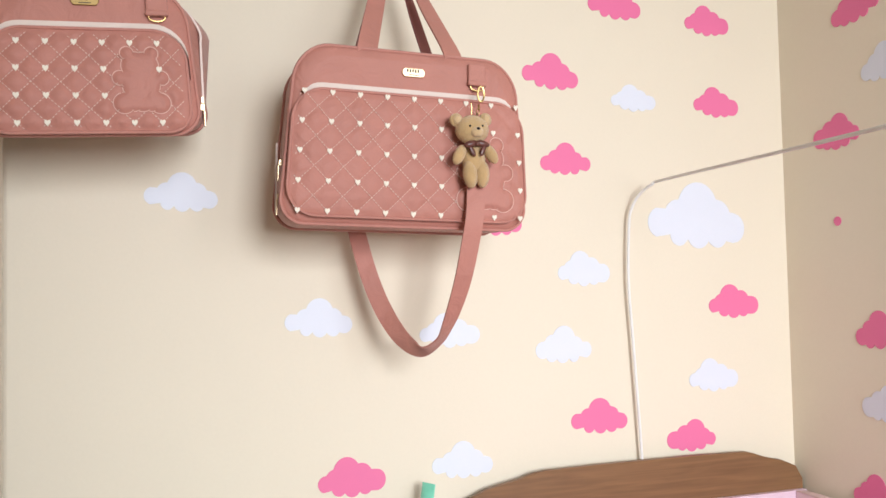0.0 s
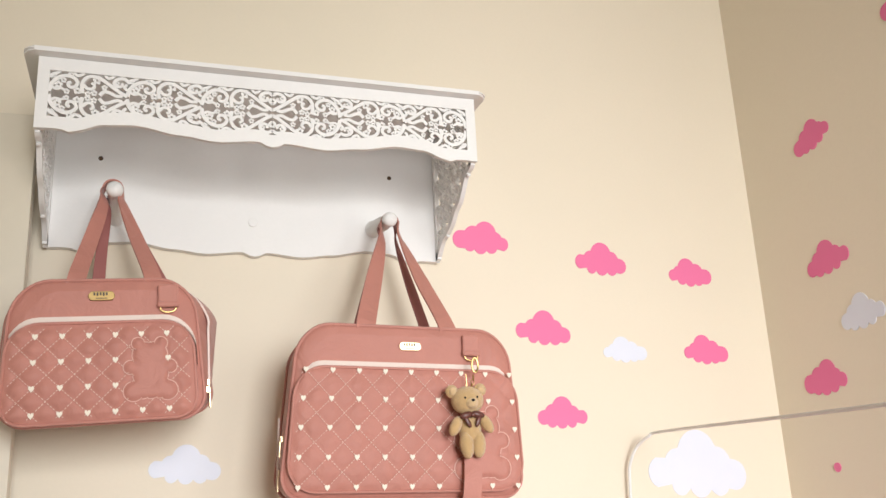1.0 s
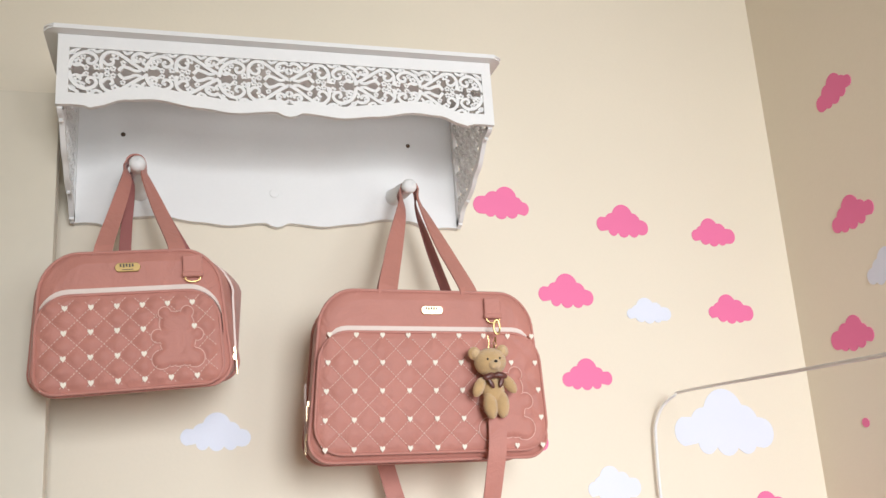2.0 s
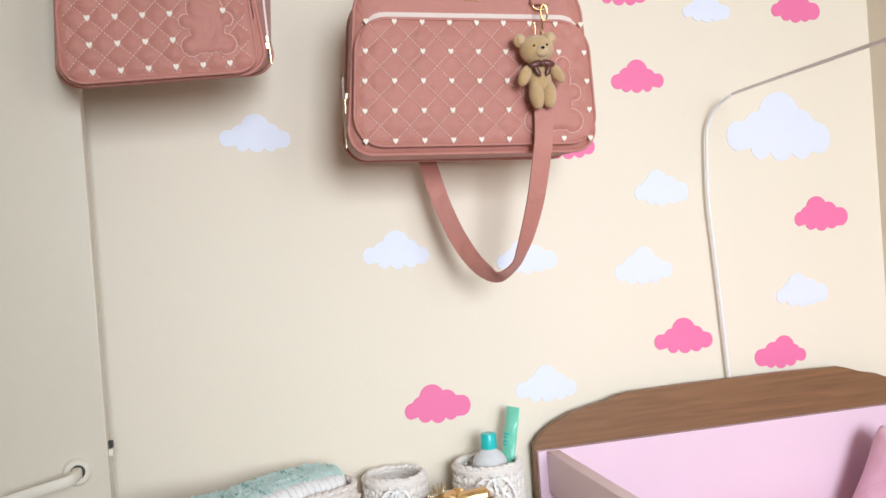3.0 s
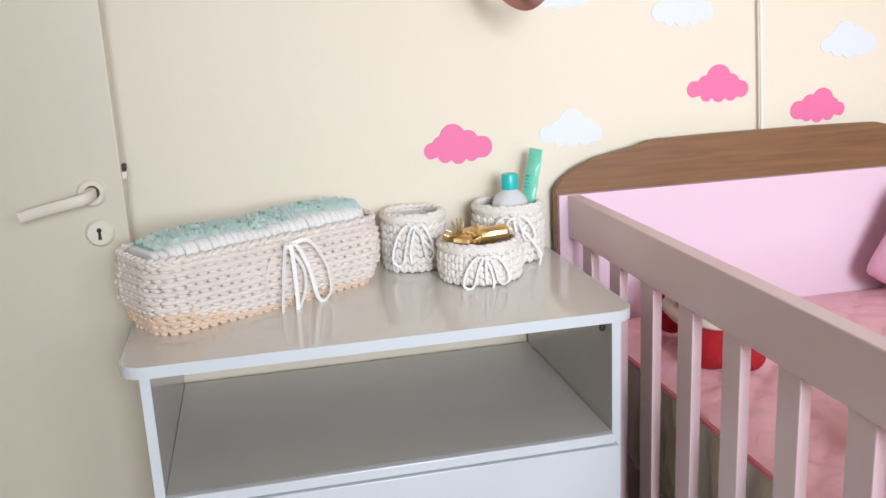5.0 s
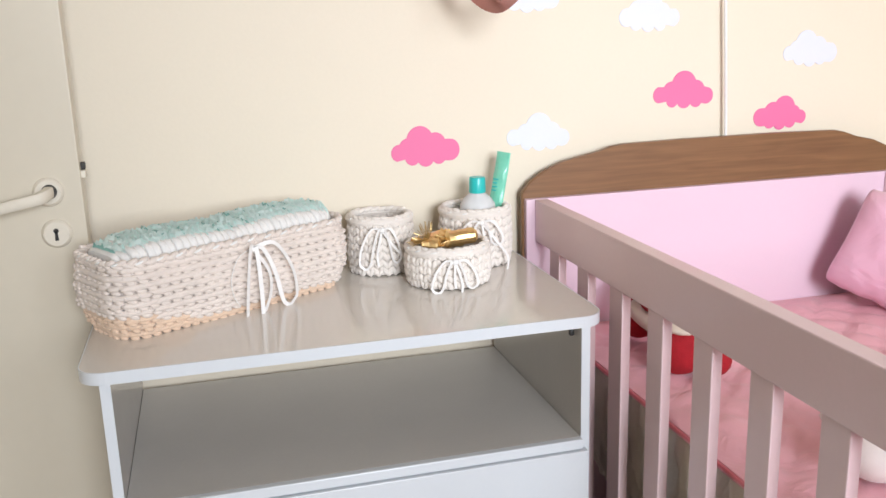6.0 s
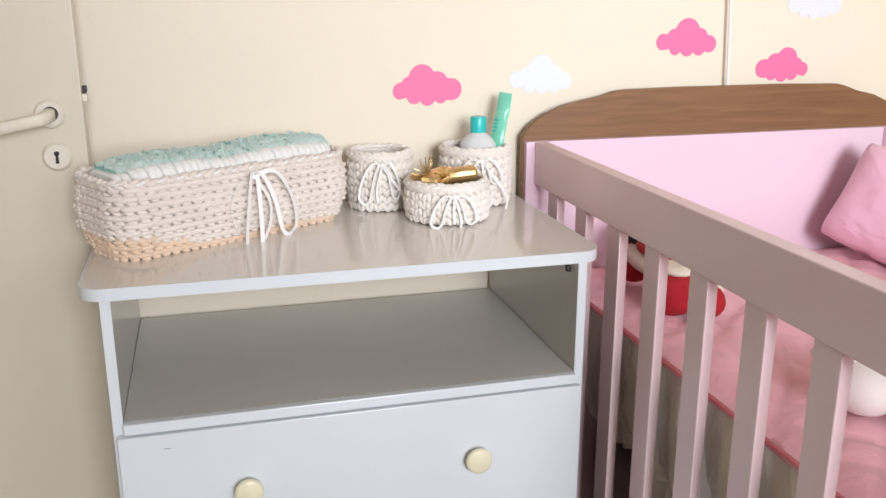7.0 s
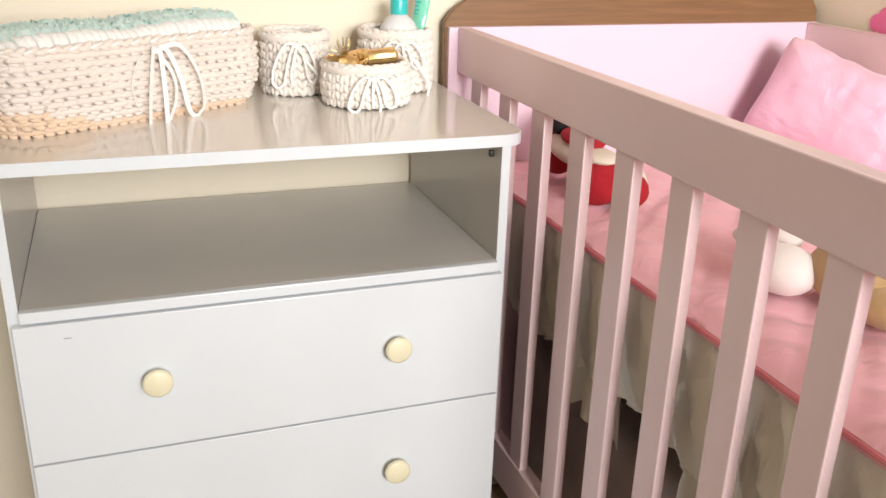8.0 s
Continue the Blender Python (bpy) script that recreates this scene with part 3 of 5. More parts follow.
def bag(name, m, w, h, depth, back_grow, pocket, sp, heart0, cols, rows, bear, label, logo, tab_x, side_zip, strap_top):
    """A quilted bag. Local frame: x along the front, y into the wall, z up, origin at the middle of the front's lower edge."""
    g = thing(name, m, label, "bag")
    hw = w / 2

    def taper(z):
        return 1.0 - 0.15 * max(0.0, min(1.0, z / h - 0.2)) ** 1.3

    def bulge(x, z, f):
        return 0.016 * f * math.exp(-(((z / h) - 0.70) / 0.22) ** 2) * max(0.0, x / hw) ** 2 if side_zip > 0 else 0.0

    # body: rings from the front edge to the back
    b, rings = bmesh.new(), []
    for f, ins in ((0.0, 0.020), (0.0, 0.007), (0.02, 0.001), (0.06, -0.002), (0.35, -0.004 - back_grow * 0.5), (0.75, -0.004 - back_grow), (0.93, 0.002 - back_grow), (1.0, 0.014 - back_grow)):
        r = (0.034, 0.034, 0.054, 0.054)
        ring = rounded(-hw + ins, hw - ins, max(ins, 0.0), h - max(ins, 0) * 0.8, r, 8)
        rings.append([(x * (taper(z) + (0.13 * f * max(0.0, z / h - 0.25) if side_zip > 0 and x > 0 else 0.0)) + bulge(x, z, f), f * depth - (0.004 if ins > 0.015 and f == 0 else 0), z + (0.018 if side_zip > 0 else -0.006) * f * max(0.0, 1 - 1.6 * z / h) - 0.004 * math.exp(-((x / (hw * 0.5)) ** 2)) * (1 if z > h * 0.8 else 0) + 0.0015 * math.sin(9 * x / hw + 7 * f) * f) for x, z in ring])
    loft(b, rings)
    part("body", b, M["bag"], g, angle=60)
    # piping round the front and the back
    for f, ins, nm in ((0.03, -0.001, "front_piping"), (0.80, -0.005 - back_grow, "back_piping")):
        ring = rounded(-hw + ins, hw - ins, max(ins, -0.001), h - ins * 0.5 - 0.001, (0.034, 0.034, 0.054, 0.054), 8)
        part(nm, tube(bmesh.new(), [(x * taper(z), f * depth, z + (0.018 if side_zip > 0 else -0.006) * f * max(0.0, 1 - 1.6 * z / h)) for x, z in ring], 0.0028, 6, True), M["bag"], g, "rose piping")
    # quilted front pocket
    px0, px1, pz0, pz1 = pocket
    deep = 0.0052 if side_zip > 0 else 0.0036
    rt, rb = (0.044, 0.029) if side_zip > 0 else (0.046, 0.042)
    pat = bear_circles(*bear)
    ol = rounded(px0, px1, pz0, pz1, (rb, rb, rt, rt), 8)
    cx, cz = (px0 + px1) / 2, (pz0 + pz1) / 2
    b = bmesh.new()
    nx = int((px1 - px0) / 0.0032)
    nz = int((pz1 - pz0) / 0.0032)

    def front_y(x, z):
        e = min(x - px0, px1 - x, z - pz0, pz1 - z)
        u, v = (x - heart0[0]), (z - heart0[1])
        q = abs(math.sin(math.pi * (u + v) / sp) * math.sin(math.pi * (u - v) / sp))
        y = -0.010 - 0.004 * min(1, max(0, e) / 0.03) + 0.0006 * math.sin(31 * x + 17 * z)
        d = max(c[2] - math.hypot(x - c[0], z - c[1]) for c in pat)
        puff = 0.0048 * min(1.0, d / 0.007) ** 0.6 if d > 0 else deep * q ** 0.6 * min(1.0, -d / 0.006)
        return y - puff * min(1, max(0, e) / 0.012)

    vs = {}
    for i in range(nx + 1):
        for k in range(nz + 1):
            # squeeze the square grid into the rounded outline
            sx, sz = -1 + 2 * i / nx, -1 + 2 * k / nz
            x, z = cx + sx * (px1 - px0) / 2, cz + sz * (pz1 - pz0) / 2
            rr = rt if sz > 0 else rb
            dx, dz = abs(x - cx) - ((px1 - px0) / 2 - rr), abs(z - cz) - ((pz1 - pz0) / 2 - rr)
            if dx > 0 and dz > 0:
                s = max(dx, dz) / math.hypot(dx, dz)
                x, z = cx + math.copysign((px1 - px0) / 2 - rr + dx * s, sx), cz + math.copysign((pz1 - pz0) / 2 - rr + dz * s, sz)
            vs[i, k] = b.verts.new((x * taper(z) ** 0.7, front_y(x, z), z))
    for i in range(nx):
        for k in range(nz):
            b.faces.new((vs[i, k], vs[i + 1, k], vs[i + 1, k + 1], vs[i, k + 1]))
    rim = [e for e in b.edges if len(e.link_faces) == 1]
    ex = bmesh.ops.extrude_edge_only(b, edges=rim)
    for v in [v for v in ex["geom"] if isinstance(v, bmesh.types.BMVert)]:
        v.co.y = 0.004
    pocket_ob = part("front_pocket", b, M["bag"], g, "diamond-quilted rose front pocket", angle=75)
    part("pocket_piping", tube(bmesh.new(), [(x * taper(z) ** 0.7, -0.010, z) for x, z in ol], 0.0026, 6, True), M["bag"], pocket_ob, "rose piping")
    # pale zip round the top of the pocket
    zl = rounded(px0 - 0.004, px1 + 0.004, pz0, pz1 + 0.005, (0.022, 0.022, rt + 0.002, rt + 0.002), 8)
    zp = [p for p in zl if p[1] > pz1 - 0.006]
    if side_zip > 0:
        zp = [(px1 + 0.004, pz1 - 0.062), (px1 + 0.004, pz1 - 0.036)] + [p for p in zl if p[1] > pz1 - 0.034 and (p[0] > 0 or p[1] > pz1 - 0.016)]
    b = bmesh.new()
    n = len(zp) - 1
    rings = []
    for i, (x, z) in enumerate(zp):
        k1, e = taper(z) ** 0.7, 0.35 + 0.65 * min(1.0, 6 * i / n, 6 * (n - i) / n)
        rings.append([(x * k1, -0.0085, z - 0.004), (x * k1, -0.0105, z - 0.002), (x * k1, -0.0075, z + 0.0052 * e), (x * k1, -0.001, z + 0.0062 * e), (x * k1, 0.001, z - 0.004)])
    loft(b, rings)
    part("pocket_zip", b, M["zip"], pocket_ob, "pale pink zip tape")
    # dashed quilting seams
    b = bmesh.new()
    for sgn in (1, -1):
        for k in range(-14, 15):
            L = 0.0
            while L < 0.62:
                L += 0.0052
                x = px0 - 0.15 + L * 0.7071 * 1.0
                z = heart0[1] + sgn * (x - heart0[0]) + k * sp
                x2, z2 = x + 0.0020, z + sgn * 0.0020
                if px0 + 0.006 < x < px1 - 0.008 and pz0 + 0.006 < z < pz1 - 0.008 and not inside((x, z), pat):
                    k1 = taper(z) ** 0.7
                    ribbon(b, [(x * k1, front_y(x, z) - 0.0017, z), (x2 * k1, front_y(x2, z2) - 0.0017, z2)], (sgn, 0, -1), 0.0008, 0.0010)
    part("stitching", b, M["thread"], pocket_ob, "pale dashed stitching", kind="stuff")
    b = bmesh.new()
    for circ in pat:
        n = max(14, int(2 * math.pi * circ[2] / 0.0026))
        for i in range(n):
            (x, z), (x2, z2) = [(circ[0] + circ[2] * math.cos(2 * math.pi * q / n), circ[1] + circ[2] * math.sin(2 * math.pi * q / n)) for q in (i, i + 1.02)]
            if px0 + 0.004 < x < px1 - 0.004 and not inside((x, z), pat, circ):
                d, k1 = Vector((x2 - x, 0, z2 - z)).normalized(), taper(z) ** 0.7
                ribbon(b, [(x * k1, front_y(x, z) - 0.0014, z), (x2 * k1, front_y(x2, z2) - 0.0014, z2)], (-d.z, 0, d.x), 0.0010, 0.0014)
    part("bear_outline", b, M["tonalthread"], pocket_ob, "tonal stitched outline of a toy bear", kind="stuff")
    for r in range(rows):
        for c in range(-1, cols):
            x, z = heart0[0] + c * sp, heart0[1] - r * sp
            if px0 + 0.008 < x < px1 - 0.006 and pz0 + 0.005 < z < pz1 - 0.002 and not inside((x, z), pat):
                ob = new("heart", HEART)
                ob.parent = pocket_ob
                ob.location = (x * taper(z) ** 0.7, front_y(x, z) - 0.0016, z)
    # badge, tab with ring
    lx, lz, lm = logo
    b = prism(bmesh.new(), [(lx + 0.8 * p[0], lz + 0.003 + 0.8 * p[1]) for p in ((-0.0225, -0.003), (-0.020, -0.0035), (-0.0195, -0.0075), (-0.016, -0.0085), (0.016, -0.0085), (0.0195, -0.0075), (0.020, -0.0035), (0.0225, -0.003), (0.0225, 0.003), (0.020, 0.0035), (0.0195, 0.0075), (0.016, 0.0085), (-0.016, 0.0085), (-0.0195, 0.0075), (-0.020, 0.0035), (-0.0225, 0.003))], -0.0075, 0.001)
    bmesh.ops.bevel(b, geom=b.edges[:], offset=0.0007, segments=1, affect="EDGES")
    badge = part("badge", b, lm, g, "gold metal badge")
    b = bmesh.new()
    for k in range(5):
        box(lx - 0.011 + 0.0042 * k, lx - 0.0085 + 0.0042 * k, -0.0080, -0.0070, lz + 0.0035 - 0.0008 * (k % 2), lz + 0.0080, bm=b)
    box(lx - 0.008, lx + 0.008, -0.0080, -0.0070, lz - 0.0012, lz - 0.0002, bm=b)
    part("engraving", b, M["ink"], badge, "dark engraved bars")
    b = bmesh.new()
    box(tab_x - 0.0145, tab_x + 0.0145, -0.012, -0.003, h - 0.046, h - 0.011, 0.003, bm=b)
    box(tab_x - 0.0155, tab_x + 0.0155, -0.0145, -0.004, h - 0.046, h - 0.037, 0.003, bm=b)
    tab = part("strap_tab", b, M["bag"], g, "rose fabric tab")
    part("ring", tube(bmesh.new(), [(tab_x + 0.011 * math.cos(a), -0.010, h - 0.047 + 0.006 * math.sin(a)) for a in (2 * math.pi * k / 18 for k in range(18))], 0.0012, 6, True), M["gold"], tab, "gold ring")
    # side zip with its pulls
    sx = side_zip * (hw + 0.0035 + back_grow * 0.55)
    zs = [(sx, (0.30 if side_zip > 0 else 0.5) * depth + 0.03 * depth * math.sin(4 * k / 9), 0.018 + (h - 0.075) * k / 9) for k in range(10 if side_zip > 0 else 6)] + ([(sx - 0.012, 0.36 * depth, h - 0.03), (sx - 0.035, 0.40 * depth, h - 0.008)] if side_zip > 0 else [])
    zob = part("side_zip", ribbon(bmesh.new(), smooth_path(zs, 3), (0, 1, 0), 0.010 if side_zip > 0 else 0.003, 0.003), M["zip"], g, "pale zip on the side")
    if side_zip > 0:
        sx -= 0.003
    for dz, dy in ((0.0, 0.0), (0.05, -0.008)) if side_zip < 0 else ((0.014, 0.0), (0.002, -0.008)):
        b = box(sx - 0.003, sx + 0.004, 0.28 * depth + dy - 0.003, 0.28 * depth + dy + 0.003, 0.034 + dz, 0.044 + dz, 0.001)
        box(sx - 0.0012 + side_zip * 0.003, sx + 0.0012 + side_zip * 0.003, 0.28 * depth + dy - 0.0025, 0.28 * depth + dy + 0.0025, 0.012 + dz, 0.036 + dz, 0.0008, bm=b)
        part("zip_pull", b, M["palegold"], zob, "gold zip pull")
    # the two carrying handles, gathered over the peg
    for (xl, xr, y, up, w0, dy) in strap_top:
        top = Vector(up)
        a, c = Vector((xl, y, h - 0.012)), Vector((xr, y, h - 0.012))
        pts = [a, a + Vector((0.001, -0.001, 0.02)), a.lerp(top, 0.45) + Vector((-0.004, dy, 0)), a.lerp(top, 0.8) + Vector((-0.004, dy, 0)), top + Vector((-0.0160, 0, -0.014)), top + Vector((-0.011, 0, 0.0)), top + Vector((0, 0, 0.005)), top + Vector((0.011, 0, 0.0)), top + Vector((0.0160, 0, -0.014)),
               c.lerp(top, 0.8) + Vector((0.004, dy, 0)), c.lerp(top, 0.45) + Vector((0.004, dy, 0)), c + Vector((-0.001, -0.001, 0.02)), c]
        path = smooth_path(pts, 5)
        nn = len(path) - 1
        wides = []
        for i, p in enumerate(path):
            f = max(0.0, min(1.0, (abs(2 * i / nn - 1) - 0.34) / 0.34))
            wides.append((f, 0.25 + 0.9 * (1 - f), 0.0))
        b = ribbon(bmesh.new(), path, wides, lambda f: w0 * (0.45 + 0.55 * min(1, abs(2 * f - 1) * 1.1)), 0.003)
        # the rear handle gets the darker rose as painted shade
        part("handle", b, M["bag"] if y < 0.05 else M["bagshade"], g, "rose webbing handle", angle=60)
    return g


B1 = pose(0.039, 1.964, 1.593, 0, -2.6, 0)
bag("quilted_bag", B1, 0.272, 0.207, 0.105, 0.012, (-0.133, 0.125, 0.001, 0.141), 0.0362, (-0.094, 0.122), 8, 5, (0.062, 0.069, 0.049),
    "small dusty rose quilted nappy bag hanging from a peg", (-0.005, 0.178, M["brass"]), 0.087, 1,
    ((-0.040, 0.066, 0.010, (0.006, 0.138, 0.405), 0.027, 0.0), (-0.014, 0.083, 0.075, (0.006, 0.150, 0.401), 0.020, 0.0)))
B2 = pose(0.479, 1.968, 1.471, 0, 1.7, 0)
large_bag = bag("quilted_bag", B2, 0.382, 0.266, 0.125, -0.008, (-0.185, 0.188, 0.010, 0.196), 0.0436, (-0.127, 0.191), 9, 6, (0.119, 0.080, 0.062),
    "large dusty rose quilted nappy bag hanging from a peg", (0.004, 0.230, M["palegold"]), 0.106, -1,
    ((-0.065, 0.071, 0.010, (0.0055, 0.130, 0.493), 0.034, 0.0), (-0.059, 0.063, 0.092, (0.0055, 0.142, 0.490), 0.022, 0.0)))

# shoulder strap hanging in a loop below the large bag
path = smooth_path([(0.574, 1.943, 1.612), (0.576, 1.940, 1.595), (0.578, 1.936, 1.56), (0.575, 1.936, 1.49), (0.570, 1.942, 1.45), (0.561, 1.960, 1.385), (0.548, 1.985, 1.325), (0.539, 2.010, 1.294), (0.518, 2.035, 1.278), (0.495, 2.065, 1.296), (0.473, 2.095, 1.341), (0.454, 2.115, 1.40), (0.438, 2.128, 1.47), (0.433, 2.13, 1.50)], 6)
nn = len(path) - 1
wides = []
for i, p in enumerate(path):
    t = (path[min(i + 1, nn)] - path[max(i - 1, 0)]).normalized()
    w = Vector((-t.z, 0, t.x))
    if w.x < 0 and i < nn * 0.5:
        w = -w
    if i and w.dot(wides[-1]) < 0:
        w = -w
    wides.append(Vector((w.x, w.y + 1.3 * math.exp(-((i / nn - 0.60) / 0.16) ** 2), w.z)))
strap = part("shoulder_strap", ribbon(bmesh.new(), path, wides, 0.029, 0.0028), M["bag"], large_bag, "rose webbing shoulder strap hanging in a loop", angle=60)
strap.matrix_parent_inverse = B2.inverted()

# plush bear key ring, one mesh
b = bmesh.new()
ball(b, (0, 0, 0.084), (0.0262, 0.020, 0.0222), 20, 14)
for s in (-1, 1):
    ball(b, (s * 0.0235, 0.002, 0.0995), (0.0108, 0.006, 0.0105), 12, 8)
    ball(b, (s * 0.0235, -0.0035, 0.0992), (0.0066, 0.003, 0.0066), 10, 6, mi=3)
    ball(b, (s * 0.0255, -0.006, 0.046), (0.0090, 0.0090, 0.0165), 12, 8, Matrix.Rotation(radians(-s * 30), 4, "Y"))
    ball(b, (s * 0.0098, -0.004, 0.0165), (0.0112, 0.0115, 0.0212), 14, 10, Matrix.Rotation(radians(s * 3), 4, "Y"))
    ball(b, (s * 0.0100, -0.0182, 0.0870), 0.0018, 8, 6, mi=2)
    ball(b, (s * 0.0095, -0.014, 0.0605), (0.0115, 0.005, 0.0055), 10, 6, Matrix.Rotation(radians(s * 14), 4, "Y"), mi=1)
    ball(b, (s * 0.0085, -0.016, 0.0500), (0.0040, 0.002, 0.0095), 8, 6, Matrix.Rotation(radians(s * 26), 4, "Y"), mi=1)
ball(b, (0, 0.002, 0.039), (0.0182, 0.0150, 0.0250), 16, 10)
ball(b, (0.001, -0.016, 0.0785), (0.0108, 0.0078, 0.0085), 12, 8, mi=3)
ball(b, (0.001, -0.0234, 0.0822), (0.0030, 0.0016, 0.0022), 8, 6, mi=2)
ball(b, (0, -0.0165, 0.0605), 0.0040, 8, 6, mi=1)
M["palefur"] = mat("pale_honey_plush", (0.72, 0.50, 0.27), 0.95, 0.1, 60, 900, 0.8, sheen=0.4, dist=0.003)
solo("plush_bear", b, [M["fur"], M["brownsatin"], M["black"], M["palefur"]], "small honey-brown plush bear with a brown satin bow", "soft toy", m=pose(0.573, 1.925, 1.529, 0, -3, 1), angle=80)
chain = thing("key_chain", pose(0.580, 1.930, 1.633), "gold clasp and chain holding the plush bear", "key ring")
for k in range(5):
    b = tube(bmesh.new(), [Vector((-0.004 + 0.0032 * k * 0.5, 0, -0.010 + 0.0065 * k)) + (Vector((0.0024 * math.cos(a), 0, 0.0042 * math.sin(a))) if k % 2 else Vector((0, 0.0024 * math.cos(a), 0.0042 * math.sin(a)))) for a in (2 * math.pi * j / 12 for j in range(12))], 0.0008, 5, True)
    part("link", b, M["gold"], chain)
b = tube(bmesh.new(), [(0.006 + 0.0052 * math.cos(a), -0.001, 0.036 + 0.0115 * math.sin(a)) for a in (2 * math.pi * j / 20 for j in range(20))], 0.0016, 6, True)
part("clasp", b, M["gold"], chain, "gold lobster clasp")
b = tube(bmesh.new(), [(-0.010 + 0.001 * math.sin(k), 0.0, 0.022 - 0.006 * k) for k in range(7)], 0.0007, 5)
part("tassel", b, M["gold"], chain)

# ---- changing dresser ----
dresser = thing("dresser", pose(0.249, 2.186, 0), "white laminate dresser with an open shelf and three drawers", "dresser")
X0, X1, YF = -0.314, 0.314, -0.386           # outer sides and front of the carcass
b = prism(bmesh.new(), rounded(-0.337, 0.334, -0.396, 0.0, (0.032, 0.032, 0.003, 0.003), 8), 0.8525, 0.8675, "z")
bmesh.ops.bevel(b, geom=[e for e in b.edges if abs(e.verts[0].co.z - e.verts[1].co.z) < 1e-6 and e.calc_face_angle(0) > 1], offset=0.0022, segments=2, affect="EDGES")
top = part("top", b, M["lamtop"], dresser, "glossy pale grey laminate top")
ol = rounded(-0.3372, 0.3342, -0.3962, 0.0, (0.032, 0.032, 0.003, 0.003), 8)
eb = [p for p in ol if p[1] < -0.002]
eb = sorted(eb, key=lambda p: math.atan2(p[1] + 0.15, p[0]) if p[1] < -0.15 else (-math.pi - 0.1 - p[1] if p[0] < 0 else 0.1 + p[1]))
b = ribbon(bmesh.new(), [(x, y, 0.860) for x, y in eb], (0, 0, 1), 0.0155, 0.0016)
part("edge_band", b, M["lam"], top, "white edge band")
# panels and shelf carry painted shade, their front edges stay plain white
for x0, x1 in ((X0, X0 + 0.0125), (X1 - 0.0125, X1)):
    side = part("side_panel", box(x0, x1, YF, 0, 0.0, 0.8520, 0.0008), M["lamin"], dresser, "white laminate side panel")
    part("edge_strip", box(x0, x1, YF - 0.0015, YF - 0.0001, 0.0, 0.8520), M["lam"], side, "white front edge")
sh = part("shelf_board", box(X0 + 0.013, X1 - 0.013, YF, -0.004, 0.6755, 0.690, 0.0008), M["lamin"], dresser, "white open shelf with shade in its colour")
part("edge_strip", box(X0 + 0.013, X1 - 0.013, YF - 0.0125, YF - 0.0002, 0.6758, 0.6905, 0.002), M["lam"], sh, "white front edge")
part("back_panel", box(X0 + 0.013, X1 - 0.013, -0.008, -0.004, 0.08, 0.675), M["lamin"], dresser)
part("plinth", box(X0 + 0.013, X1 - 0.013, YF + 0.02, YF + 0.035, 0.0, 0.082), M["lam"], dresser)
part("raw_edge", box(-0.3390, -0.3375, -0.345, -0.02, 0.8535, 0.8665), M["wood"], top, "bare brown edge where the band is missing")
part("corner_fitting", box(X1 - 0.0185, X1 - 0.012, -0.362, -0.354, 0.829, 0.838, 0.002), M["dark"], dresser, "dark metal corner fitting")
for z0, z1 in ((0.4885, 0.6742), (0.2920, 0.4860), (0.0900, 0.2895)):
    dr = part("drawer", box(X0 + 0.005, X1 - 0.007, YF - 0.0165, YF - 0.002, z0, z1, 0.0014), M["lam"], dresser, "white laminate drawer")
    part("drawer_box", box(X0 + 0.03, X1 - 0.03, YF - 0.001, -0.03, z0 + 0.015, z1 - 0.04), M["lamin"], dr)
    for kx in (-0.1555, 0.1535):
        kb = lathe(bmesh.new(), [(0.0, 0.0), (0.009, 0.0), (0.0095, 0.005), (0.0158, 0.009), (0.0182, 0.012), (0.0185, 0.015), (0.0176, 0.0175), (0.0148, 0.019), (0.0, 0.0198)], (kx, YF - 0.0164, (0.5865 if z0 > 0.4 else z1 - 0.0925)), 28, "y")
        part("knob", kb, M["knob"], dr, "round cream knob", angle=50)
    if z0 > 0.4:
        part("scratch", box(-0.2555, -0.2465, YF - 0.0168, YF - 0.0160, 0.6547, 0.6553), M["ink"], dr, "small dark scratch")

# ---- crocheted baskets ----
TOPZ = 0.8680


def stitch_turn(tx, ty, slant):
    """Frame whose x runs along the wall of the basket, tipped by slant degrees."""
    return Matrix.Rotation(math.atan2(ty, tx), 4, "Z") @ Matrix.Rotation(radians(-slant), 4, "Y")



def stitch_bm():
    b = bmesh.new()
    bmesh.ops.create_uvsphere(b, u_segments=8, v_segments=6, radius=1)
    v = [tuple(x.co) for x in b.verts]
    f = [[x.index for x in face.verts] for face in b.faces]
    b.free()
    return v, f


SV, SF = stitch_bm()


class Heap:
    """Collects many small stitches into one mesh."""

    def __init__(self):
        self.v, self.f, self.m = [], [], []

    def add(self, m, mi=0):
        o = len(self.v)
        self.v += [tuple(m @ Vector(p)) for p in SV]
        self.f += [[i + o for i in face] for face in SF]
        self.m += [mi] * len(SF)

    def out(self, name, materials, parent, label=""):
        me = bpy.data.meshes.new(name)
        me.from_pydata(self.v, [], self.f)
        me.polygons.foreach_set("material_index", self.m)
        me.polygons.foreach_set("use_smooth", [True] * len(self.f))
        for x in materials:
            me.materials.append(x)
        ob = new(name, me)
        ob.parent = parent
        ob["kind"] = "stuff"
        if label:
            ob["label"] = label
        return ob


def perimeter(outline, n):
    """n even points along the closed outline, with their tangents."""
    P = [Vector((x, y)) for x, y in outline]
    P.append(P[0])
    L = [0.0]
    for a, c in zip(P, P[1:]):
        L.append(L[-1] + (c - a).length)
    out, j = [], 0
    for k in range(n):
        s = L[-1] * k / n
        while L[j + 1] < s:
            j += 1
        t = (P[j + 1] - P[j]).normalized()
        out.append((P[j] + t * (s - L[j]), t))
    return out, L[-1]


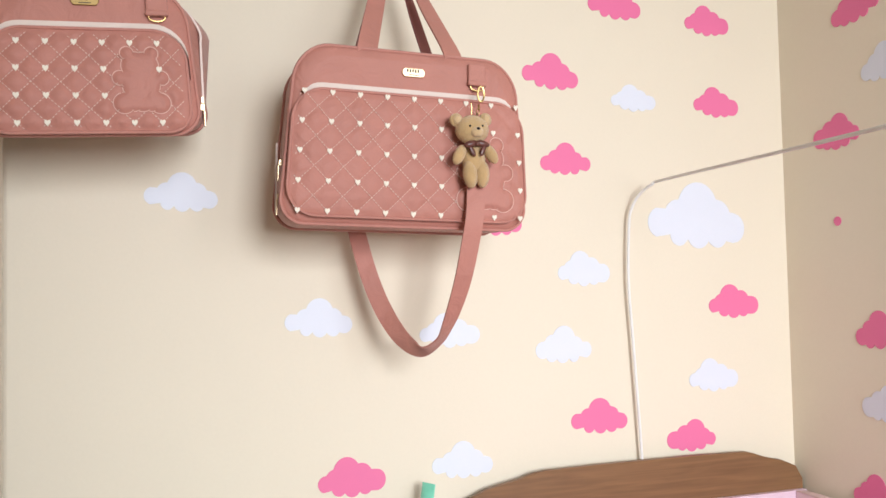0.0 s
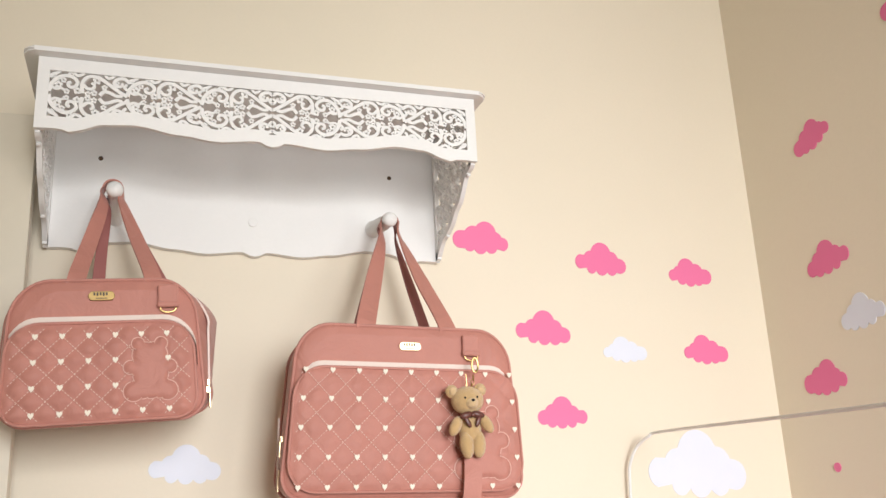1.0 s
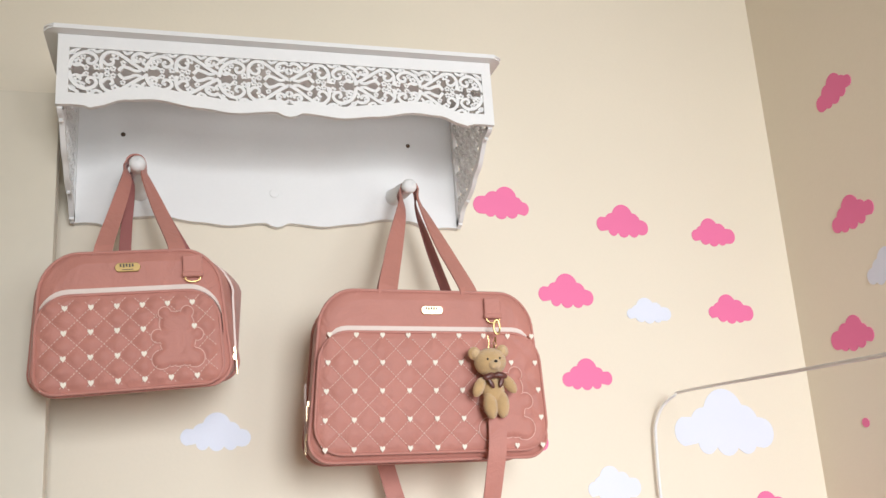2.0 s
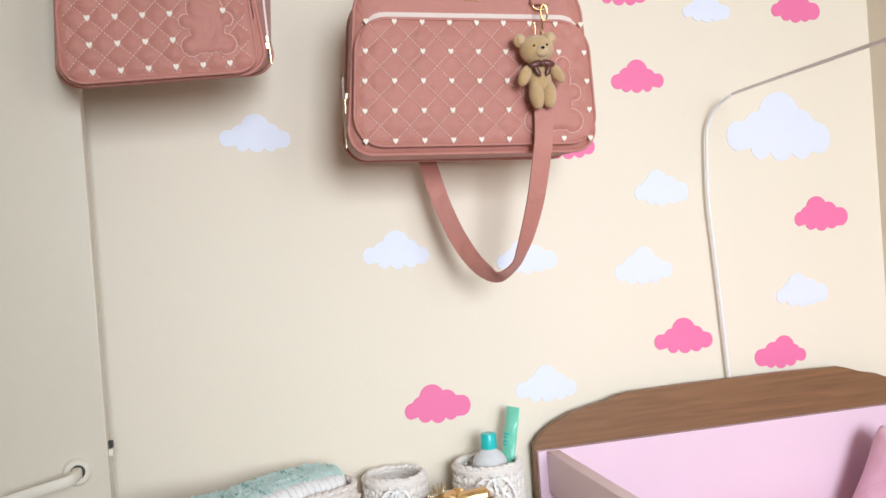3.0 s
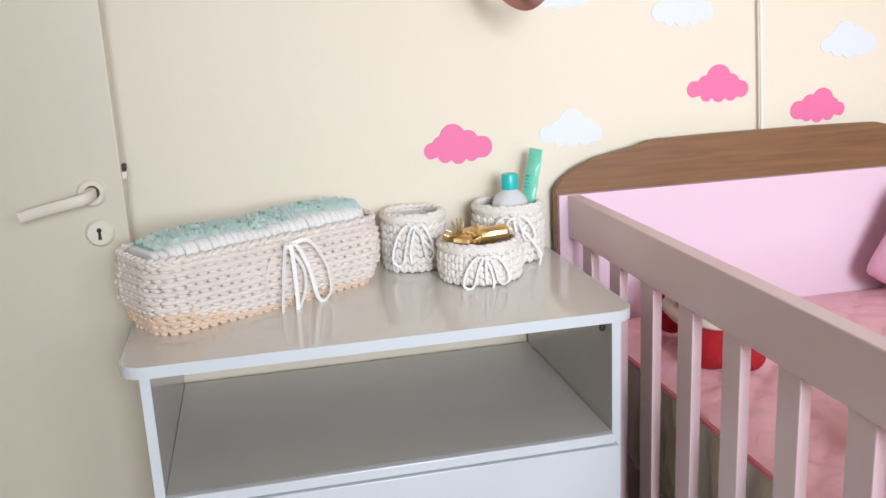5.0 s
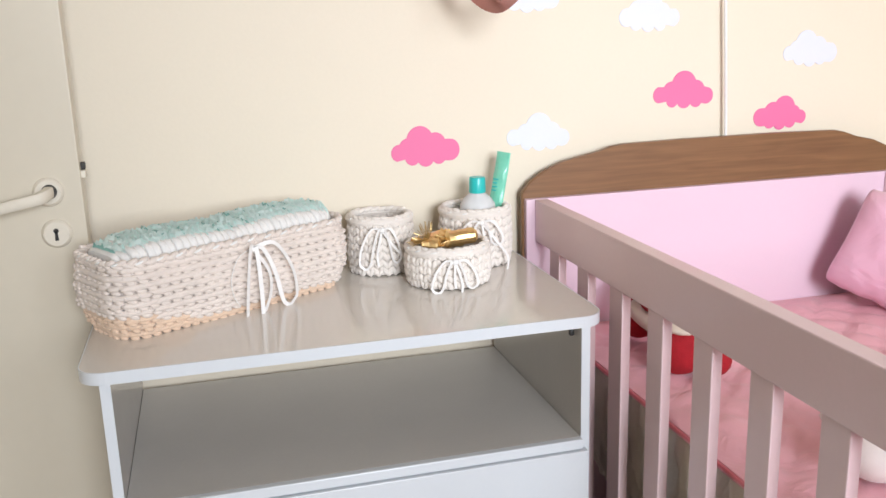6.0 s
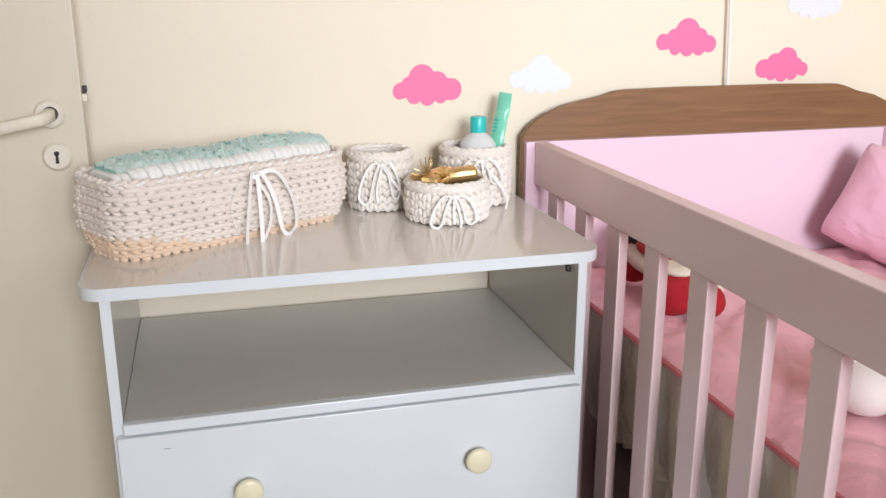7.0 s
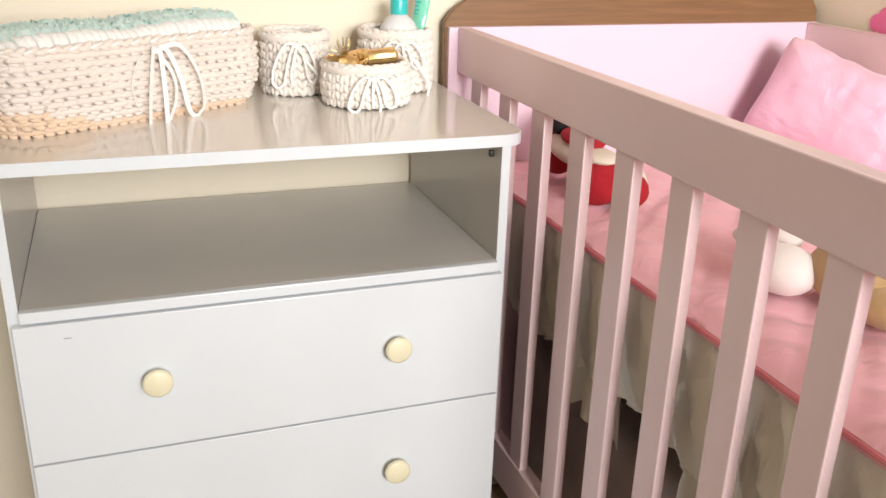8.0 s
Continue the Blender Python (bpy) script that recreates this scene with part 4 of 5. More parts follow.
def bow(parent, c, out, along, s, tails, loops):
    """A satin ribbon bow lying against the wall of a basket. out: outward, along: sideways."""
    out, along, up = Vector(out).normalized(), Vector(along).normalized(), Vector((0, 0, 1))
    c = Vector(c)
    P = lambda a, z, o: c + along * a * s + up * z * s + out * o * s
    wide = 0.0058 if s > 0.08 else 0.0035

    def flat(pts):
        """Width directions that let the band lie against the wall, tipped a little outwards."""
        ws = []
        for i in range(len(pts)):
            t = (pts[min(i + 1, len(pts) - 1)] - pts[max(i - 1, 0)]).normalized()
            w = t.cross(out) + out * 0.35
            ws.append(w)
        return ws

    for dx, inner, dz in loops:
        mid = (dx + inner) / 2
        pts = smooth_path([P(0, 0, 0.05), P(dx * 0.45, 0.03 + 0.02 * abs(dx), 0.14), P(dx * 0.86, dz * 0.38, 0.12), P(dx, dz * 0.82, 0.07), P((dx + mid) / 2, dz * 0.96, 0.07), P(mid, dz, 0.08), P((inner + mid) / 2, dz * 0.96, 0.09), P(inner, dz * 0.82, 0.12), P(inner * 0.72, dz * 0.38, 0.15), P(inner * 0.3, 0.0, 0.14), P(0, 0, 0.09)], 5)
        part("bow_loop", ribbon(bmesh.new(), pts, flat(pts), wide, 0.0007), M["ribbon"], parent, "white satin bow loop")
    for dx, dz, bend in tails:
        pts = smooth_path([P(0, 0, 0.08), P(dx * 0.3 + bend, dz * 0.35, 0.13), P(dx * 0.8 + bend, dz * 0.7, 0.07), P(dx, dz, 0.10)], 5)
        part("bow_tail", ribbon(bmesh.new(), pts, flat(pts), wide, 0.0007), M["ribbon"], parent, "white satin ribbon end")
    ball(k := bmesh.new(), P(0, 0, 0.08), (0.0055, 0.0045, 0.005), 10, 8)
    part("bow_knot", k, M["ribbon"], parent)


# long basket
LB = Matrix.Translation((-0.041, 1.8775, TOPZ)) @ Matrix.Rotation(math.atan2(0.174, 0.305), 4, "Z")
LW, LD, LH, LR = 0.370, 0.135, 0.103, 0.038
long_basket = thing("crochet_basket", LB, "long cream crocheted basket with peach base rows on the dresser", "basket", "crocheted baskets on the dresser")
hp, rnd = Heap(), random.Random(3)
rows_n, cols = 9, 62
for r in range(rows_n):
    f = r / (rows_n - 1)
    z = 0.0055 + (LH - 0.015) * f
    g = 0.006 * math.sin(math.pi * f) - 0.009 * (1 - f) ** 2
    ring, L = perimeter(rounded(-g, LW + g, -g, LD + g, LR, 8), cols)
    w = L / cols
    for k, (p, t) in enumerate(ring):
        peach = r == 0 or (r == 1 and p.x < 0.10) or (r == 2 and p.x < 0.045)
        n_out = Vector((t.y, -t.x))
        zz = z + 0.0010 * math.sin(p.x * 26 + r) + rnd.uniform(-0.0005, 0.0005)
        for sh, o, dz, tip, hl, hz in ((0.25 * (r % 2), 0.0008, 0.0010, 3, 1.25, 0.0046), (0.25 * (r % 2) + 0.5, -0.0002, -0.0045, -10, 0.50, 0.0036)):
            o += rnd.uniform(-0.0004, 0.0005)
            m = Matrix.Translation((p.x + n_out.x * o + t.x * sh * w, p.y + n_out.y * o + t.y * sh * w, zz + dz))
            hp.add(m @ stitch_turn(t.x, t.y, tip + rnd.uniform(-4, 4)) @ Matrix.Diagonal((w * hl, 0.0044, hz * rnd.uniform(0.92, 1.1), 1)), 1 if peach else 0)
hp.out("woven_wall", [M["yarn"], M["peach"]], long_basket, "chunky cotton crochet stitches")
b = loft(bmesh.new(), [[(x, y, z) for x, y in rounded(e, LW - e, e, LD - e, LR - 0.004, 8)] for e, z in ((0.022, 0.0015), (0.016, 0.004), (0.004, 0.02), (0.0, 0.06), (0.001, LH - 0.010), (0.005, LH - 0.010), (0.005, 0.02), (0.012, 0.006))])
part("lining", b, M["yarn"], long_basket)
hp = Heap()
ring, L = perimeter(rounded(-0.001, LW + 0.001, -0.001, LD + 0.001, LR, 8), 70)
for k, (p, t) in enumerate(ring):
    for q in (0, 1):
        m = Matrix.Translation((p.x + t.x * 0.005 * q, p.y + t.y * 0.005 * q, LH - 0.002 + 0.0022 * q + rnd.uniform(-0.001, 0.001))) @ stitch_turn(t.x, t.y, (24 if q else -20) + rnd.uniform(-8, 8))
        hp.add(m @ Matrix.Diagonal((0.0104, 0.0056, 0.0042, 1)), 0)
    if k % 2 == 0:
        m = Matrix.Translation((p.x + t.y * 0.0038, p.y - t.x * 0.0038, LH + 0.0005)) @ stitch_turn(t.x, t.y, 18)
        hp.add(m @ Matrix.Diagonal((0.0070, 0.0022, 0.0018, 1)), 1)
hp.out("rim", [M["yarn"], M["white"]], long_basket, "cream rim with white edging")
bow(long_basket, (0.1895, -0.010, LH - 0.010), (0, -1, 0), (1, 0, 0), 0.092, ((0.12, -1.0, 0.17),), ((-0.18, 0.06, -1.34), (0.74, 0.42, -1.0)))

b = tube(bmesh.new(), smooth_path([(0.188, -0.012, LH - 0.010), (0.166, -0.014, LH - 0.020), (0.154, -0.014, LH - 0.046), (0.156, -0.013, LH - 0.070), (0.166, -0.011, LH - 0.088)], 6), 0.0006, 5)
part("loose_thread", b, M["ribbon"], long_basket, "fine white thread hanging beside the bow")

# folded nappies packed in the long basket
for k in range(34):
    x = 0.0140 + 0.01030 * k
    half = (k % 17) / 16
    h0 = 0.0165 + 0.004 * math.sin(math.pi * half) + rnd.uniform(-0.0006, 0.0006) + (0.002 if k > 16 else 0) - (0.004 if k < 2 else 0)
    g = thing("folded_nappy", LB @ pose(x, LD / 2, 0.012, 0, 2 + rnd.uniform(-1, 1), rnd.uniform(-0.5, 0.5)), "folded disposable nappy, white with a mint printed back", "nappy", "nappies packed in the basket")
    zt = LH - 0.012 + h0
    dx = max(0.0, LR + 0.002 - x - 0.004, x + 0.006 - LW + LR + 0.002)
    hd = LD / 2 - LR - 0.002 + math.sqrt(max(0.0001, (LR - 0.009) ** 2 - dx * dx))
    # padded core: a soft fold, round along the top and thinner at its rim
    rings = []
    for px, ins in ((-0.0058, 0.0030), (-0.0046, 0.0010), (-0.0024, 0.0003), (0.0, 0.0), (0.0024, 0.0003), (0.0046, 0.0010), (0.0058, 0.0030)):
        rings.append([(px + 0.0008 * noise.noise((y * 50, z * 50, k)), y, z) for y, z in rounded(-hd + ins, hd - ins, 0.0, zt - 0.004 - ins, (0.004, 0.004, 0.020, 0.020), 7)])
    part("padding", loft(bmesh.new(), rings), M["white"], g, "white padded core", angle=75)
    # printed film folded over the back, in leaning layers with long soft edges
    for j in range(6):
        n, rng = 28, []
        xo, seed = -0.0046 + 0.0018 * j, k * 4.3 + j * 1.7
        y0, tall = -hd + 0.017 + 0.007 * noise.noise((seed, 1, 0)), 0.0015 * noise.noise((seed, 5, 0))
        lean = 0.006 + 0.003 * noise.noise((seed, 9, 0))
        for i in range(n + 1):
            y = y0 + (hd - 0.004 - y0) * i / n
            e = max(0.0, min(1.0, (1 - abs(y) / hd) * 4.5, (y - y0) / 0.016))
            wob = 0.0034 * noise.noise((y * 80, seed, 2)) + 0.0022 * noise.noise((y * 260, seed, 3))
            tz = zt - 0.012 + (0.0125 + tall + 0.0062 * noise.noise((y * 130, seed, 4))) * e ** 0.5
            rng.append([(xo + wob * 0.3, y, zt - 0.024), (xo + wob + lean, y - 0.004, tz), (xo + wob + lean + 0.0003, y - 0.004, tz - 0.0004), (xo + wob * 0.3 + 0.0006, y, zt - 0.024)])
        part("printed_layer", loft(bmesh.new(), rng), M["mintdark"] if (3 * j + 5 * k) % 19 == 0 else M["mint"] if (j + k) % 4 == 0 else M["mintpale"], g, "folded mint printed film", angle=80)


def round_basket(x, y, r, h, rows_n, cols, label, bow_at, bs, tails, loops):
    g = thing("crochet_basket", pose(x, y, TOPZ), label, "basket", "crocheted baskets on the dresser")
    hp, rnd = Heap(), random.Random(int(x * 1000))
    for q in range(rows_n):
        f = q / (rows_n - 1)
        z = 0.008 + (h - 0.018) * f
        rr = r * (0.94 + 0.07 * math.sin(math.pi * (0.15 + 0.75 * f)))
        for k in range(cols):
            for s in (-1, 1):
                a = 2 * math.pi * (k + 0.25 * s + rnd.uniform(-0.05, 0.05)) / cols
                tx, ty = -math.sin(a), math.cos(a)
                w = 2 * math.pi * rr / cols
                ro = rr + rnd.uniform(-0.0006, 0.0006)
                m = Matrix.Translation((ro * math.cos(a), ro * math.sin(a), z + rnd.uniform(-0.001, 0.001))) @ stitch_turn(tx, ty, s * -58 + rnd.uniform(-9, 9))
                hp.add(m @ Matrix.Diagonal(((h - 0.016) / (rows_n - 1) * 0.74, 0.0046, w * 0.32, 1)), 0)
    hp.out("woven_wall", [M["paleyarn"]], g, "chunky cotton crochet stitches")
    b = lathe(bmesh.new(), [(0.0, 0.0015), (r * 0.93, 0.0015), (r * 0.965, 0.006), (r * 0.965, h - 0.012), (r * 0.92, h - 0.012), (r * 0.90, 0.006), (0.0, 0.0055)], seg=32)
    part("lining", b, M["paleyarn"], g)
    part("rolled_edge", tube(bmesh.new(), [((r * 0.965 + 0.0008 * math.sin(7 * a)) * math.cos(a), (r * 0.965 + 0.0008 * math.sin(7 * a)) * math.sin(a), h - 0.0065 + 0.001 * math.sin(3 * a)) for a in (2 * math.pi * k / 40 for k in range(40))], 0.0062, 8, True), M["paleyarn"], g)
    hp = Heap()
    n = int(cols * 1.1)
    for k in range(n):
        a = 2 * math.pi * k / n
        tx, ty = -math.sin(a), math.cos(a)
        for q, (dr, dz) in enumerate(((0.0, -0.002), (-0.003, 0.002))):
            m = Matrix.Translation(((r * 0.97 + dr) * math.cos(a), (r * 0.97 + dr) * math.sin(a), h - 0.004 + dz + rnd.uniform(-0.001, 0.001))) @ stitch_turn(tx, ty, 14 - 28 * q + rnd.uniform(-6, 6))
            hp.add(m @ Matrix.Diagonal((2 * math.pi * r / n * 0.85, 0.0056, 0.0042, 1)), 0)
        if k % 2:
            m = Matrix.Translation((r * 1.025 * math.cos(a), r * 1.025 * math.sin(a), h - 0.004)) @ stitch_turn(tx, ty, 20)
            hp.add(m @ Matrix.Diagonal((0.007, 0.002, 0.0017, 1)), 1)
    hp.out("rim", [M["paleyarn"], M["white"]], g, "cream rim with white edging")
    a = radians(bow_at)
    c, s = math.cos(a), math.sin(a)
    bow(g, ((r + 0.004) * c, (r + 0.004) * s, h - 0.016), (c, s, 0), (-s, c, 0), bs, tails, loops)
    return g


round_basket(0.343, 2.132, 0.0510, 0.093, 7, 22, "tall round cream crocheted basket with a white ribbon bow", 262, 0.056, ((-0.14, -1.02, -0.05), (0.62, -1.25, 0.10)), ((-0.66, -0.34, -1.10), (0.50, 0.26, -0.95)))
round_basket(0.427, 2.028, 0.0630, 0.062, 5, 27, "low round cream crocheted basket holding gold foil parcels", 264, 0.042, ((0.20, -1.25, 0.08), (0.0, -0.95, -0.03)), ((0.80, 0.40, -0.98), (-0.84, -0.44, -1.10)))
round_basket(0.503, 2.128, 0.0570, 0.094, 7, 24, "round cream crocheted basket holding a bottle and a packet", 262, 0.064, ((0.10, -0.95, 0.02), (0.62, -1.30, 0.16)), ((-0.66, -0.34, -0.66), (0.54, 0.24, -0.58)))

# gold foil parcels
rnd = random.Random(11)


def foil_parcel(x, y, z, length, r, rot, tip, ends):
    """A sweet rolled in foil: a creased roll with fanned twists at the given ends."""
    g = thing("foil_parcel", pose(x, y, z, 0, tip, rot), "crumpled gold foil parcel in the low basket", "sweet", "gold foil parcels")
    rings = []
    for k in range(11):
        f = k / 10
        e = min(1.0, 0.55 + 5 * f, 0.55 + 5 * (1 - f))
        rings.append([(length * (f - 0.5), r * e * math.cos(a) * (1 + 0.10 * noise.noise((f * 5, a, x * 90))), r * 0.8 * e * math.sin(a) * (1 + 0.14 * noise.noise((f * 7, a * 1.5, x * 50)))) for a in (2 * math.pi * j / 12 for j in range(12))])
    part("wrapped_sweet", loft(bmesh.new(), rings), M["foil"], g, angle=24)
    for s in ends:
        b, rng = bmesh.new(), []
        for k in range(13):
            a, up = radians(-54 + 9 * k), 0.0030 * (1 if k % 2 else -1)
            o = length * 0.5 + rnd.uniform(0.010, 0.017) * math.cos(a)
            rng.append([(s * length * 0.46, 0.003 * (k - 6) / 6, 0.001), (s * o, 0.016 * math.sin(a), 0.005 + up), (s * o, 0.016 * math.sin(a), 0.0057 + up), (s * length * 0.46, 0.003 * (k - 6) / 6, 0.0018)])
        part("twist", loft(b, rng), M["foil"], g, angle=12)


foil_parcel(0.450, 2.030, TOPZ + 0.066, 0.050, 0.0150, -4, -5, (-1,))
foil_parcel(0.400, 2.022, TOPZ + 0.060, 0.030, 0.0130, -24, 6, (-1, 1))
foil_parcel(0.414, 2.052, TOPZ + 0.061, 0.032, 0.0135, 30, -8, (-1, 1))
foil_parcel(0.446, 2.060, TOPZ + 0.054, 0.034, 0.0130, 12, 0, (1,))
b = bmesh.new()
for k in range(11):
    a = radians(50 + 11 * k)
    tube(b, smooth_path([(0, 0, 0), (0.010 * math.cos(a), 0.01, 0.012 * math.sin(a)), (0.018 * math.cos(a) + rnd.uniform(-0.004, 0.004), 0.012, 0.026 * math.sin(a))], 3), 0.0006, 5)
for k in range(4):
    tube(b, smooth_path([(0, 0, 0), (-0.014, -0.012, 0.001 * k), (-0.030 - 0.003 * k, -0.018, -0.004 + 0.002 * k)], 3), 0.0007, 5)
solo("gold_thread_bow", b, M["gold"], "frayed gold thread bow on the foil parcels", "ribbon", m=pose(0.396, 2.02, TOPZ + 0.069))

# bottle and packet in the back basket
bottle = thing("bottle", pose(0.506, 2.122, TOPZ + 0.006), "clear plastic bottle with a teal cap in the basket", "bottle")
b = lathe(bmesh.new(), [(0.0, 0.0), (0.027, 0.0), (0.030, 0.004), (0.030, 0.083), (0.0285, 0.092), (0.023, 0.101), (0.0155, 0.107), (0.0125, 0.110), (0.0125, 0.116), (0.0, 0.116)], seg=28)
part("flask", b, M["clear"], bottle, "clear plastic flask")
b = lathe(bmesh.new(), [(0.0, 0.1105), (0.0136, 0.1105), (0.0138, 0.113), (0.0134, 0.1335), (0.0122, 0.136), (0.0, 0.1365)], seg=28)
part("cap", b, M["tealcap"], bottle, "teal screw cap", angle=50)
b = bmesh.new()
rings = []
for k in range(15):
    f = k / 14
    pin = 0.25 + 0.75 * min(1, 5 * f, 5 * (1 - f))
    rings.append([(0.0128 * math.cos(a) * (1 + 0.05 * math.sin(9 * f + a)), 0.0065 * pin * math.sin(a) * (1 + 0.2 * math.sin(23 * f + 3 * a)), -0.07 + 0.14 * f) for a in (2 * math.pi * j / 14 for j in range(14))])
pk = thing("wipes_packet", pose(0.547, 2.140, TOPZ + 0.108, -10, 5, -48), "crinkled green film packet standing in the basket", "packet")
part("film", loft(b, rings), M["greenpack"], pk, "shiny green film", angle=25)
b = bmesh.new()
for k in range(4):
    box(-0.0075, -0.001 + 0.002 * (k % 2), -0.0088, -0.0062, 0.004 + 0.0062 * k, 0.0062 + 0.0062 * k, bm=b)
part("print", b, M["tealcap"], pk, "small teal printed bars")

# ---- cot ----
CX0, CX1, CY0 = 0.600, 1.364, 0.86
cot = thing("cot", pose((CX0 + CX1) / 2, 1.5, 0), "pink lacquered wooden cot with a brown wood headboard", "cot")
ocx, ocy = (CX0 + CX1) / 2, 1.5
hb = [(0.0, 0.10), (0.764, 0.10), (0.764, 0.978), (0.748, 1.004), (0.712, 1.019), (0.672, 1.026), (0.645, 1.037), (0.628, 1.041), (0.50, 1.043), (0.30, 1.043), (0.190, 1.041), (0.168, 1.0385), (0.146, 1.031), (0.112, 1.025), (0.075, 1.017), (0.040, 1.003), (0.014, 0.985), (0.0, 0.967)]
b = prism(bmesh.new(), [(x + CX0 - ocx, z) for x, z in hb], 2.168 - ocy, 2.1795 - ocy)
bmesh.ops.bevel(b, geom=[e for e in b.edges if abs(e.verts[0].co.y - e.verts[1].co.y) < 1e-6], offset=0.0015, segments=1, affect="EDGES")
head = part("headboard", b, M["wood"], cot, "brown wood-grain headboard")
part("headboard_panel", box(CX0 + 0.004 - ocx, CX1 - 0.002 - ocx, 2.1555 - ocy, 2.1678 - ocy, 0.12, 0.958, 0.001), M["pinkpaint"], head, "pale pink inner panel")
foot = part("end_gate", box(CX0 + 0.02 - ocx, CX1 - ocx, CY0 - ocy - 0.022, CY0 - ocy, 0.884, 0.9575, 0.002), M["rail"], cot, "pink lacquered end rail")
part("bottom_rail", box(CX0 + 0.02 - ocx, CX1 - ocx, CY0 - ocy - 0.022, CY0 - ocy, 0.240, 0.312, 0.002), M["rail"], foot)
for sx in (CX0 + 0.0195, CX1 - 0.0305):
    part("leg", box(sx - ocx, sx + 0.0235 - ocx, CY0 - ocy - 0.022, CY0 - ocy + 0.03, 0.0, 0.884, 0.002), M["rail"], cot)
SLAT_Y = [1.2440 - 0.1150 * 3 + 0.1150 * k for k in range(11)]
slat = finish("slat", box(0, 0.0140, 0.0060, 0.0470, 0.30, 0.895, 0.0016), M["rail"])
for sx, gap in ((0.6195 - ocx, 0), (1.3335 - ocx, 0)):
    side = part("side_gate", box(sx, sx + 0.0235, CY0 - ocy, 2.155 - ocy, 0.884, 0.9575, 0.0022), M["rail"], cot, "pink lacquered top rail")
    part("bottom_rail", box(sx, sx + 0.0235, CY0 - ocy, 2.155 - ocy, 0.240, 0.312, 0.002), M["rail"], side)
    for y in SLAT_Y:
        ob = new("slat", slat)
        ob.parent = side
        ob.location = (sx + 0.003, y - ocy, 0)
part("bed_base", box(0.715 - ocx, 1.330 - ocx, CY0 + 0.01 - ocy, 2.15 - ocy, 0.545, 0.565, 0.002), M["rail"], cot)

# mattress with its sheet
b = bmesh.new()
mx0, mx1, my0, my1 = 0.664, 1.322, 0.90, 2.148
ol = rounded(mx0, mx1, my0, my1, 0.05, 6)
per, L = perimeter(ol, 620)
rings = []
for z, g in ((0.532, 0.014), (0.552, 0.006), (0.572, 0.001), (0.60, -0.004), (0.65, -0.006), (0.68, -0.004), (0.700, 0.0), (0.712, 0.006)):
    ring = []
    for k, (p, t) in enumerate(per):
        a = (0.017 * (1 - abs(math.sin(k * 0.33 + z * 24 + 5 * noise.noise((p.x * 5, p.y * 5, 1))))) ** 1.4 + 0.0042 * math.sin(k * 1.13 + z * 34 + 4 * noise.noise((p.x * 8, p.y * 8, 4))) + 0.005 * noise.noise((p.x * 18, p.y * 18, z * 12))) * min(1.0, 0.25 + (0.712 - z) * 11)
        q = p + Vector((-t.y, t.x)) * (g + a)
        ring.append((q.x, q.y, z + 0.034 * noise.noise((p.x * 11, p.y * 11, 3.3)) * (1.3 if z < 0.54 else 1.0 if z < 0.58 else 0.2)))
    rings.append(ring)
loft(b, rings)
mattress = thing("mattress", pose(0, 0, 0), "cot mattress in a creased cream fitted sheet", "mattress")
part("fitted_sheet", b, M["sheet"], mattress, "creased cream cotton sheet", angle=70)
part("elastic_hem", tube(bmesh.new(), [(x, y, z + 0.001) for x, y, z in rings[0]], 0.0022, 5, True), M["sheet"], mattress)
# quilted cover on the mattress
b = bmesh.new()
cx0, cx1, cy0, cy1, nx, ny = 0.655, 1.326, 0.90, 2.152, 84, 150
vs = {}
for i in range(nx + 1):
    for j in range(ny + 1):
        x, y = cx0 + (cx1 - cx0) * i / nx, cy0 + (cy1 - cy0) * j / ny
        e = min(x - cx0, cx1 - x, y - cy0, cy1 - y)
        q = abs(math.sin(math.pi * (x + y) / 0.085) * math.sin(math.pi * (x - y) / 0.085)) ** 0.5
        z = 0.7235 + (0.008 * q + 0.005 * noise.noise((x * 9, y * 9, 0)) + 0.003 * noise.noise((x * 30, y * 22, 2))) * min(1, e / 0.04)
        vs[i, j] = b.verts.new((x, y, z))
for i in range(nx):
    for j in range(ny):
        b.faces.new((vs[i, j], vs[i + 1, j], vs[i + 1, j + 1], vs[i, j + 1]))
ex = bmesh.ops.extrude_edge_only(b, edges=[e for e in b.edges if len(e.link_faces) == 1])
for v in [v for v in ex["geom"] if isinstance(v, bmesh.types.BMVert)]:
    v.co.z = 0.712
cover = thing("cot_cover", pose((cx0 + cx1) / 2, (cy0 + cy1) / 2, 0.712), "pink quilted cotton cover with coral piping", "bed cover")
bmesh.ops.translate(b, vec=-cover.location, verts=b.verts)
part("quilt", b, M["quilt"], cover, angle=80)
pp = [(x, y, 0.7195 + 0.0015 * math.sin(17 * y + 9 * x)) for x, y in rounded(cx0, cx1, cy0, cy1, 0.02, 4)]
pts = []
for a, c in zip(pp, pp[1:] + pp[:1]):
    n = max(1, int((Vector(c) - Vector(a)).length / 0.02))
    pts += [Vector(a).lerp(Vector(c), k / n) - cover.location for k in range(n)]
part("piping", tube(bmesh.new(), pts, 0.0034, 6, True), M["piping"], cover, "coral piping")
